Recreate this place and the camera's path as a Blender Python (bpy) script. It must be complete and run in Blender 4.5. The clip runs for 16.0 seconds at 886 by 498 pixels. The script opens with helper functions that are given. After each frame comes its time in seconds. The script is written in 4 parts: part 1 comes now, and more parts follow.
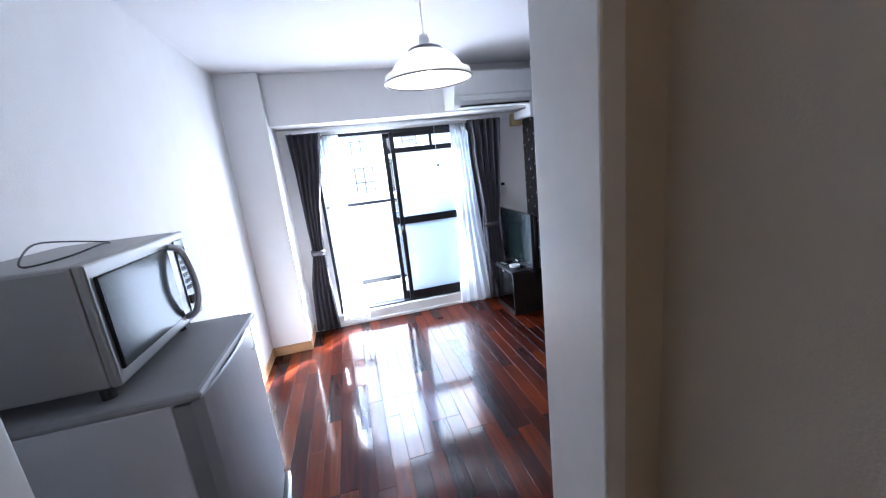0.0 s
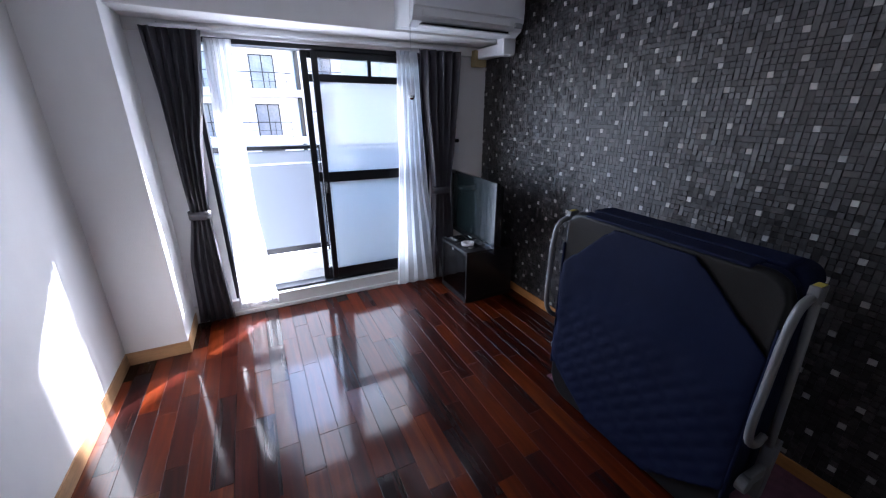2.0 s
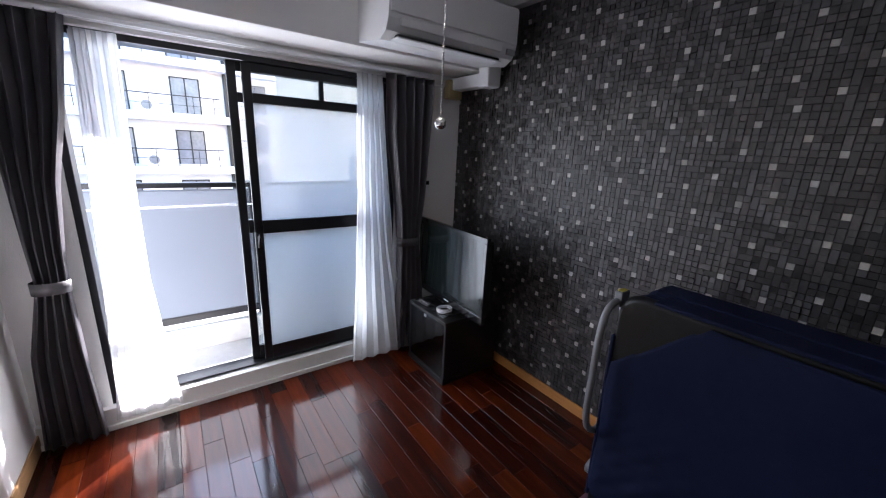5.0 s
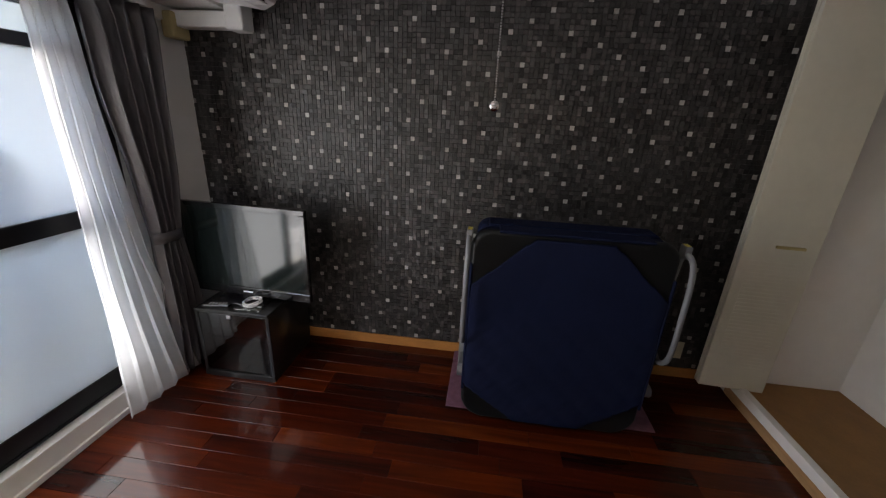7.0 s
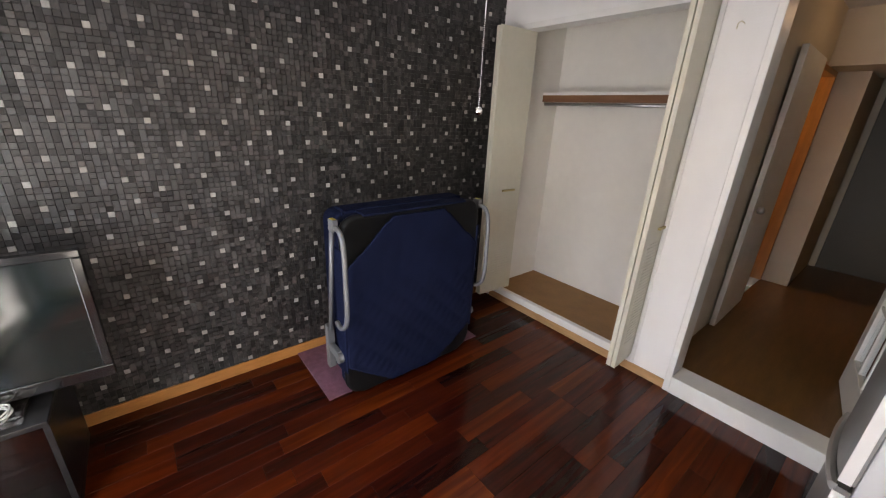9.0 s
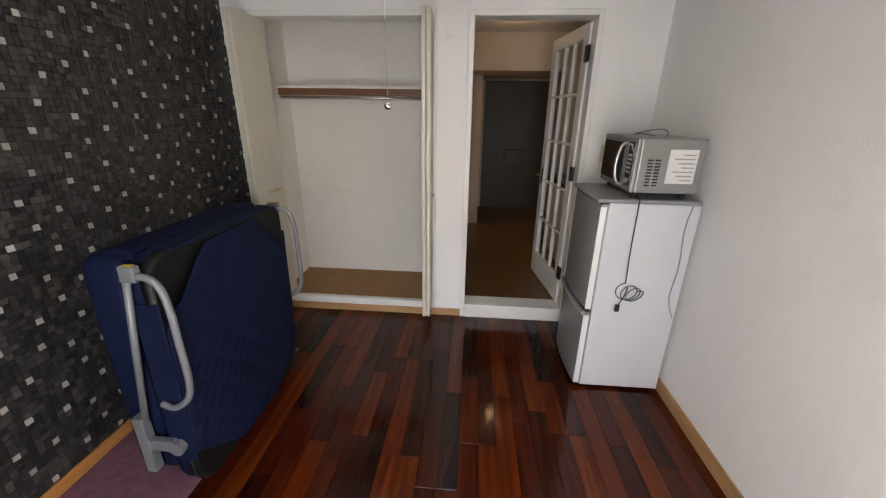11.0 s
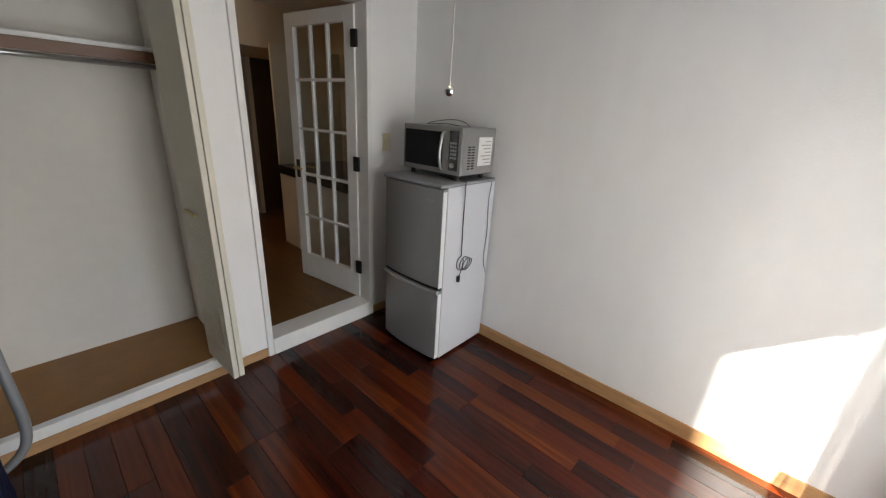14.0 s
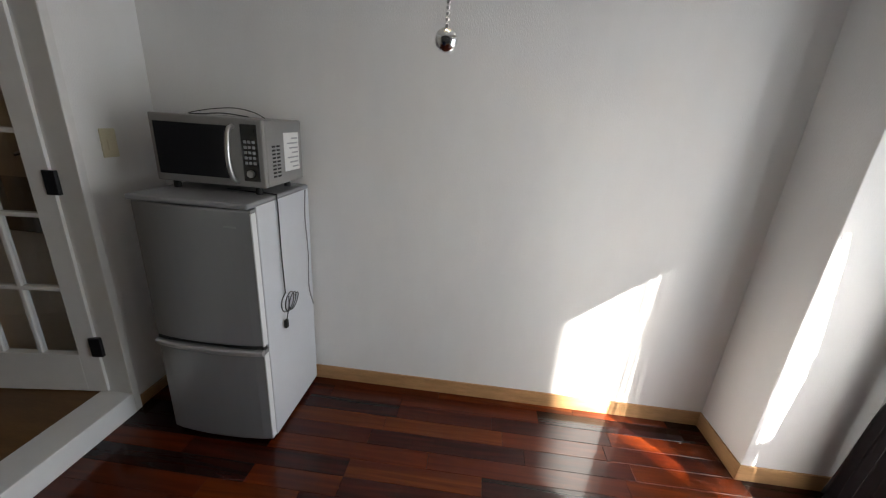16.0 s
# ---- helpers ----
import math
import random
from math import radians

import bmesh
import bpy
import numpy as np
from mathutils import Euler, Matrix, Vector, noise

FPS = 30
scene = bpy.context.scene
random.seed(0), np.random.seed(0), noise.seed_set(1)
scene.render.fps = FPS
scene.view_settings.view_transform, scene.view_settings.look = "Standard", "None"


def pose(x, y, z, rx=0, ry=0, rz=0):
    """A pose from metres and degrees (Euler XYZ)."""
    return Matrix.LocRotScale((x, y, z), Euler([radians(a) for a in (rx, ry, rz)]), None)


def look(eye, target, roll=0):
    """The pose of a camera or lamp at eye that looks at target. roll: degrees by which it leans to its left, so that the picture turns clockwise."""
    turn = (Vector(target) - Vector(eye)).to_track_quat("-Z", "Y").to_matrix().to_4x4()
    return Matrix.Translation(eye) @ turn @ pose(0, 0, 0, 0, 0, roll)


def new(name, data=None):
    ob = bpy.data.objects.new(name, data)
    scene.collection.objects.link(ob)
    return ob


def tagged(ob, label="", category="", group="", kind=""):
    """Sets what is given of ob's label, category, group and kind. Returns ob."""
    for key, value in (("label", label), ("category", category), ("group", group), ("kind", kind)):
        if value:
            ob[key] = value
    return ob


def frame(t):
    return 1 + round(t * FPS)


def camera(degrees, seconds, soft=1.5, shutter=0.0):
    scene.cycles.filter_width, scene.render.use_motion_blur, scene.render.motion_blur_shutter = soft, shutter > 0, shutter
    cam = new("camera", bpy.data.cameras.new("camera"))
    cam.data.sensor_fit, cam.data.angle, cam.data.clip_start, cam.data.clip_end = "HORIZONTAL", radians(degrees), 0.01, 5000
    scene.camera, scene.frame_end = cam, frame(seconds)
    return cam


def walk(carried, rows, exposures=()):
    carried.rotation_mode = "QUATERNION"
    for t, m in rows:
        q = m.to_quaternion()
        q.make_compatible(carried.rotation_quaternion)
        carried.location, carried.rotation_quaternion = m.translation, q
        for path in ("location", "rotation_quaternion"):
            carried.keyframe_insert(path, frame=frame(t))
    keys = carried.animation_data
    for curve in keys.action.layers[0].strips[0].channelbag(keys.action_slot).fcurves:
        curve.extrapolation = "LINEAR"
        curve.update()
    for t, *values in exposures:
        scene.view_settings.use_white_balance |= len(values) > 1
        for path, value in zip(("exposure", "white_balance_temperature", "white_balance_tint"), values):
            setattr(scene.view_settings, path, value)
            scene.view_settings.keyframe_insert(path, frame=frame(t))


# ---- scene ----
cam = camera(99.9, 16.0, soft=1.2)
METRES, EYE, TILT, LEAN, TURN = 5.3, 1.55, 0.0, 0.0, -11.1
PATH = [
    (0, (-0.145, 1.18, 1.552), (0.286, 3.042, 1.117), -6.4),
    (0.3, (-0.188, 1.31, 1.538), (0.158, 3.216, 1.136), -6.6),
    (0.5, (-0.191, 1.42, 1.539), (0.134, 3.334, 1.158), -5.3),
    (1, (-0.151, 1.635, 1.557), (0.307, 3.535, 1.133), -1.0),
    (1.2, (-0.141, 1.704, 1.544), (0.354, 3.560, 0.989), 0.7),
    (1.5, (-0.124, 1.838, 1.487), (0.633, 3.598, 0.913), 2.2),
    (2, (-0.144, 2.017, 1.502), (0.697, 3.696, 0.812), 0.3),
    (2.5, (-0.083, 2.055, 1.521), (0.76, 3.798, 1.02), 1.2),
    (3, (-0.092, 2.07, 1.521), (0.736, 3.818, 1.012), 1.1),
    (3.2, (-0.1, 2.083, 1.518), (0.733, 3.829, 1.01), 1.2),
    (5.3, (-0.031, 2.827, 1.505), (1.26, 4.263, 0.984), 3.0),
    (5.5, (-0.072, 2.905, 1.511), (1.352, 4.197, 0.96), 2.6),
    (6, (-0.225, 3.066, 1.519), (1.504, 3.896, 0.951), 0.1),
    (6.5, (-0.327, 3.125, 1.521), (1.535, 3.621, 0.985), 2.7),
    (7, (-0.415, 3.267, 1.526), (1.459, 3.474, 0.858), 2.8),
    (7.2, (-0.417, 3.350, 1.542), (1.482, 3.401, 0.917), 3.5),
    (7.5, (-0.415, 3.49, 1.535), (1.468, 3.234, 0.913), 0.7),
    (8, (-0.442, 3.647, 1.56), (1.37, 3.073, 0.938), 1.5),
    (8.2, (-0.445, 3.741, 1.547), (1.315, 3.002, 0.949), 2.7),
    (8.5, (-0.466, 3.837, 1.549), (1.17, 2.918, 0.857), 2.0),
    (9, (-0.393, 3.99, 1.543), (1.053, 2.794, 0.854), 2.7),
    (9.5, (-0.238, 4.126, 1.533), (0.855, 2.592, 0.86), 0.1),
    (10, (-0.135, 4.28, 1.538), (0.698, 2.576, 0.902), 3.8),
    (10.2, (-0.105, 4.367, 1.531), (0.586, 2.606, 0.881), 3.8),
    (12.3, (0.622, 4.299, 1.529), (0.059, 2.515, 0.82), 2.5),
    (12.5, (0.687, 4.261, 1.52), (0.026, 2.499, 0.841), 4.3),
    (13, (0.857, 4.129, 1.521), (-0.134, 2.506, 0.901), 3.3),
    (13.5, (0.951, 3.94, 1.513), (-0.28, 2.514, 0.842), 4.0),
    (14, (0.958, 3.795, 1.509), (-0.458, 2.56, 0.823), 3.5),
    (14.5, (1.013, 3.684, 1.518), (-0.589, 2.684, 0.862), 2.7),
    (15, (0.945, 3.592, 1.502), (-0.777, 2.828, 0.831), 4.1),
    (15.5, (0.8, 3.506, 1.504), (-0.963, 2.86, 0.814), 5.1),
    (16, (0.741, 3.309, 1.48), (-1.145, 3.153, 0.834), 4.1),
]
EXPOSURES = [(0.0, 4.72, 5300, 13), (0.5, 4.3, 5300, 15), (1.0, 3.8, 5300, 16), (2.0, 3.42, 5500, 17), (3.0, 3.35, 5500, 17), (5.5, 3.1, 6350, 17), (6.5, 3.02, 6950, 15), (7.5, 3.42, 7200, 15), (8.0, 3.8, 7800, 16), (9.0, 4.15, 7100, 15), (10.0, 3.85, 7100, 14), (12.5, 4.12, 7000, 10), (13.0, 4.1, 6900, 9), (14.5, 3.62, 6800, 9), (16.0, 3.4, 6600, 8)]
walk(cam, [(t, look(eye, target, roll)) for t, eye, target, roll in PATH], EXPOSURES)

# ---- world, sun and large lights ----
WEST, EAST, SOUTH, NORTH, CEIL = -1.035, 1.79, 1.70, 5.06, 2.42
SUN_DIR = Vector((-1.0, -1.025, -0.825)).normalized()
world = bpy.data.worlds.new("sky")
scene.world = world
world.use_nodes = True
wn = world.node_tree
sky = wn.nodes.new("ShaderNodeTexSky")
sky.sky_type, sky.sun_disc = "NISHITA", False
sky.sun_elevation = math.asin(-SUN_DIR.z)
sky.sun_rotation = math.atan2(-SUN_DIR.x, -SUN_DIR.y)
wn.links.new(sky.outputs[0], wn.nodes["Background"].inputs[0])
wn.nodes["Background"].inputs[1].default_value = 0.15
sun = new("sun", bpy.data.lights.new("sun", "SUN"))
sun.data.energy, sun.data.angle, sun.data.color = 5.0, radians(0.5), (1.0, 0.96, 0.9)
sun.matrix_world = look((0, 0, 0), tuple(SUN_DIR))


def area(name, eye, target, sx, sy, power, color=(1, 1, 1)):
    ob = new(name, bpy.data.lights.new(name, "AREA"))
    ob.data.shape, ob.data.size, ob.data.size_y, ob.data.energy, ob.data.color = "RECTANGLE", sx, sy, power, color
    ob.matrix_world = look(eye, target)
    return ob


area("open_sash_daylight", (0.1, 5.13, 1.04), (0.1, 3.0, 0.9), 0.48, 1.75, 1.3, (0.93, 0.96, 1.0))
area("upper_pane_daylight", (0.72, 5.045, 1.38), (0.72, 3.0, 1.3), 0.5, 0.62, 0.5, (0.97, 0.97, 0.96))
area("lower_pane_daylight", (0.72, 5.045, 0.60), (0.72, 3.0, 0.55), 0.5, 0.70, 0.45, (0.90, 0.96, 1.0))
for name, at, power, tint in (("pendant_light", (0.362, 3.267, 2.0), 0.25, (1.0, 0.90, 0.80)), ("hall_light", (-0.25, 0.35, 2.26), 0.07, (1.0, 0.62, 0.30)), ("washroom_light", (0.85, -0.5, 1.9), 0.5, (1.0, 0.62, 0.30))):
    lp = new(name, bpy.data.lights.new(name, "POINT"))
    lp.data.energy, lp.data.color, lp.data.shadow_soft_size = power, tint, 0.035
    lp.location = at


# ---- materials ----
def mat(name, color, rough=0.5, metal=0.0, vary=0.0, scale=8.0, bump=0.0, bscale=200.0, coat=0.0, stretch=(1, 1, 1), trans=0.0, alpha=1.0, emit=0.0, random_value=0.0, spec=0.5, rvary=0.0):
    m = bpy.data.materials.new(name)
    m.use_nodes = True
    n, l = m.node_tree.nodes, m.node_tree.links
    b = n["Principled BSDF"]
    b.inputs["Base Color"].default_value = (*color, 1)
    b.inputs["Roughness"].default_value = rough
    b.inputs["Metallic"].default_value = metal
    b.inputs["Coat Weight"].default_value = coat
    b.inputs["Coat Roughness"].default_value = 0.06
    b.inputs["Transmission Weight"].default_value = trans
    b.inputs["Alpha"].default_value = alpha
    b.inputs["Specular IOR Level"].default_value = spec
    if emit:
        b.inputs["Emission Color"].default_value = (*color, 1)
        b.inputs["Emission Strength"].default_value = emit
    tc = n.new("ShaderNodeTexCoord")
    mp = n.new("ShaderNodeMapping")
    mp.inputs["Scale"].default_value = stretch
    l.new(tc.outputs["Object"], mp.inputs[0])
    if vary or rvary:
        nz = n.new("ShaderNodeTexNoise")
        nz.inputs["Scale"].default_value, nz.inputs["Detail"].default_value = scale, 6
        l.new(mp.outputs[0], nz.inputs["Vector"])
        n2 = n.new("ShaderNodeTexNoise")
        n2.inputs["Scale"].default_value, n2.inputs["Detail"].default_value = scale * 7.3, 3
        l.new(mp.outputs[0], n2.inputs["Vector"])
        add = n.new("ShaderNodeMath")
        add.operation = "MULTIPLY_ADD"
        add.inputs[1].default_value = 0.5
        l.new(n2.outputs[0], add.inputs[0])
        l.new(nz.outputs[0], add.inputs[2])
        rg = n.new("ShaderNodeMapRange")
        rg.inputs["From Min"].default_value, rg.inputs["From Max"].default_value = 0.45, 1.05
        rg.inputs["To Min"].default_value, rg.inputs["To Max"].default_value = 1 - vary, 1 + vary
        l.new(add.outputs[0], rg.inputs["Value"])
        val = rg.outputs[0]
        if random_value:
            oi = n.new("ShaderNodeObjectInfo")
            r2 = n.new("ShaderNodeMapRange")
            r2.inputs["To Min"].default_value, r2.inputs["To Max"].default_value = 1 - random_value, 1 + random_value
            l.new(oi.outputs["Random"], r2.inputs["Value"])
            mm = n.new("ShaderNodeMath")
            mm.operation = "MULTIPLY"
            l.new(val, mm.inputs[0])
            l.new(r2.outputs[0], mm.inputs[1])
            val = mm.outputs[0]
        hs = n.new("ShaderNodeHueSaturation")
        hs.inputs["Color"].default_value = (*color, 1)
        l.new(val, hs.inputs["Value"])
        l.new(hs.outputs[0], b.inputs["Base Color"])
        if rvary:
            rr = n.new("ShaderNodeMapRange")
            rr.inputs["From Min"].default_value, rr.inputs["From Max"].default_value = 0.45, 1.05
            rr.inputs["To Min"].default_value, rr.inputs["To Max"].default_value = max(rough - rvary, 0.02), rough + rvary
            l.new(add.outputs[0], rr.inputs["Value"])
            l.new(rr.outputs[0], b.inputs["Roughness"])
    if bump:
        bz = n.new("ShaderNodeTexNoise")
        bz.inputs["Scale"].default_value, bz.inputs["Detail"].default_value = bscale, 3
        l.new(mp.outputs[0], bz.inputs["Vector"])
        bp = n.new("ShaderNodeBump")
        bp.inputs["Strength"].default_value, bp.inputs["Distance"].default_value = bump, 0.002
        l.new(bz.outputs[0], bp.inputs["Height"])
        l.new(bp.outputs[0], b.inputs["Normal"])
    return m


def ramp_mat(name, stops, rough, coat, grain_scale, bump=0.15, by="object", spec=0.5):
    """Wood or mosaic: each piece takes a colour from the stops by chance, with streaked grain."""
    m = bpy.data.materials.new(name)
    m.use_nodes = True
    n, l = m.node_tree.nodes, m.node_tree.links
    b = n["Principled BSDF"]
    cr = n.new("ShaderNodeValToRGB")
    els = cr.color_ramp.elements
    els[0].position, els[0].color = stops[0][0], (*stops[0][1], 1)
    els[1].position, els[1].color = stops[-1][0], (*stops[-1][1], 1)
    for p, c in stops[1:-1]:
        e = els.new(p)
        e.color = (*c, 1)
    if by == "object":
        rnd = n.new("ShaderNodeObjectInfo").outputs["Random"]
    else:
        rnd = n.new("ShaderNodeNewGeometry").outputs["Random Per Island"]
    tc = n.new("ShaderNodeTexCoord")
    mp = n.new("ShaderNodeMapping")
    mp.inputs["Scale"].default_value = grain_scale
    l.new(tc.outputs["Object"], mp.inputs[0])
    sh = n.new("ShaderNodeVectorMath")
    sh.operation = "ADD"
    cmb = n.new("ShaderNodeCombineXYZ")
    mul = n.new("ShaderNodeMath")
    mul.operation = "MULTIPLY"
    mul.inputs[1].default_value = 57.0
    l.new(rnd, mul.inputs[0])
    l.new(mul.outputs[0], cmb.inputs[1])
    l.new(mul.outputs[0], cmb.inputs[0])
    l.new(mp.outputs[0], sh.inputs[0])
    l.new(cmb.outputs[0], sh.inputs[1])
    nz = n.new("ShaderNodeTexNoise")
    nz.inputs["Scale"].default_value, nz.inputs["Detail"].default_value, nz.inputs["Distortion"].default_value = 1.0, 7, 1.2
    l.new(sh.outputs[0], nz.inputs["Vector"])
    mixf = n.new("ShaderNodeMath")
    mixf.operation = "MULTIPLY_ADD"
    mixf.inputs[1].default_value, mixf.inputs[2].default_value = 0.5, -0.25
    l.new(nz.outputs[0], mixf.inputs[0])
    ad = n.new("ShaderNodeMath")
    ad.operation = "ADD"
    l.new(rnd, ad.inputs[0])
    l.new(mixf.outputs[0], ad.inputs[1])
    l.new(ad.outputs[0], cr.inputs[0])
    rg = n.new("ShaderNodeMapRange")
    rg.inputs["To Min"].default_value, rg.inputs["To Max"].default_value = 0.72, 1.28
    rg.inputs["From Min"].default_value, rg.inputs["From Max"].default_value = 0.3, 0.7
    l.new(nz.outputs[0], rg.inputs["Value"])
    hs = n.new("ShaderNodeHueSaturation")
    l.new(cr.outputs[0], hs.inputs["Color"])
    l.new(rg.outputs[0], hs.inputs["Value"])
    l.new(hs.outputs[0], b.inputs["Base Color"])
    b.inputs["Roughness"].default_value = rough
    b.inputs["Coat Weight"].default_value = coat
    b.inputs["Coat Roughness"].default_value = 0.10
    b.inputs["Specular IOR Level"].default_value = spec
    bp = n.new("ShaderNodeBump")
    bp.inputs["Strength"].default_value, bp.inputs["Distance"].default_value = bump, 0.001
    l.new(nz.outputs[0], bp.inputs["Height"])
    l.new(bp.outputs[0], b.inputs["Normal"])
    if coat:
        cz = n.new("ShaderNodeTexNoise")
        cz.inputs["Scale"].default_value, cz.inputs["Detail"].default_value = 6.0, 2
        l.new(tc.outputs["Object"], cz.inputs["Vector"])
        cb = n.new("ShaderNodeBump")
        cb.inputs["Strength"].default_value, cb.inputs["Distance"].default_value = 0.35, 0.001
        l.new(cz.outputs[0], cb.inputs["Height"])
        l.new(cb.outputs[0], b.inputs["Coat Normal"])
    return m


def see_through(name, color, rough, clear, tint=(1, 1, 1), share=0.55):
    """Thin sheet: part diffuse or rough glow-through, part clear."""
    m = bpy.data.materials.new(name)
    m.use_nodes = True
    n, l = m.node_tree.nodes, m.node_tree.links
    out = n["Material Output"]
    n.remove(n["Principled BSDF"])
    tr = n.new("ShaderNodeBsdfTransparent")
    tr.inputs[0].default_value = (*tint, 1)
    tl = n.new("ShaderNodeBsdfTranslucent")
    tl.inputs[0].default_value = (*color, 1)
    df = n.new("ShaderNodeBsdfDiffuse")
    df.inputs[0].default_value = (*color, 1)
    m1 = n.new("ShaderNodeMixShader")
    m1.inputs[0].default_value = share
    l.new(df.outputs[0], m1.inputs[1])
    l.new(tl.outputs[0], m1.inputs[2])
    m2 = n.new("ShaderNodeMixShader")
    m2.inputs[0].default_value = clear
    l.new(m1.outputs[0], m2.inputs[1])
    l.new(tr.outputs[0], m2.inputs[2])
    l.new(m2.outputs[0], out.inputs[0])
    return m


def glass_mat(name, tint=(1, 1, 1), gloss=0.07):
    m = bpy.data.materials.new(name)
    m.use_nodes = True
    n, l = m.node_tree.nodes, m.node_tree.links
    out = n["Material Output"]
    n.remove(n["Principled BSDF"])
    tr = n.new("ShaderNodeBsdfTransparent")
    tr.inputs[0].default_value = (*tint, 1)
    gl = n.new("ShaderNodeBsdfGlossy")
    gl.inputs["Roughness"].default_value = 0.03
    mx = n.new("ShaderNodeMixShader")
    mx.inputs[0].default_value = gloss
    l.new(tr.outputs[0], mx.inputs[1])
    l.new(gl.outputs[0], mx.inputs[2])
    l.new(mx.outputs[0], out.inputs[0])
    return m


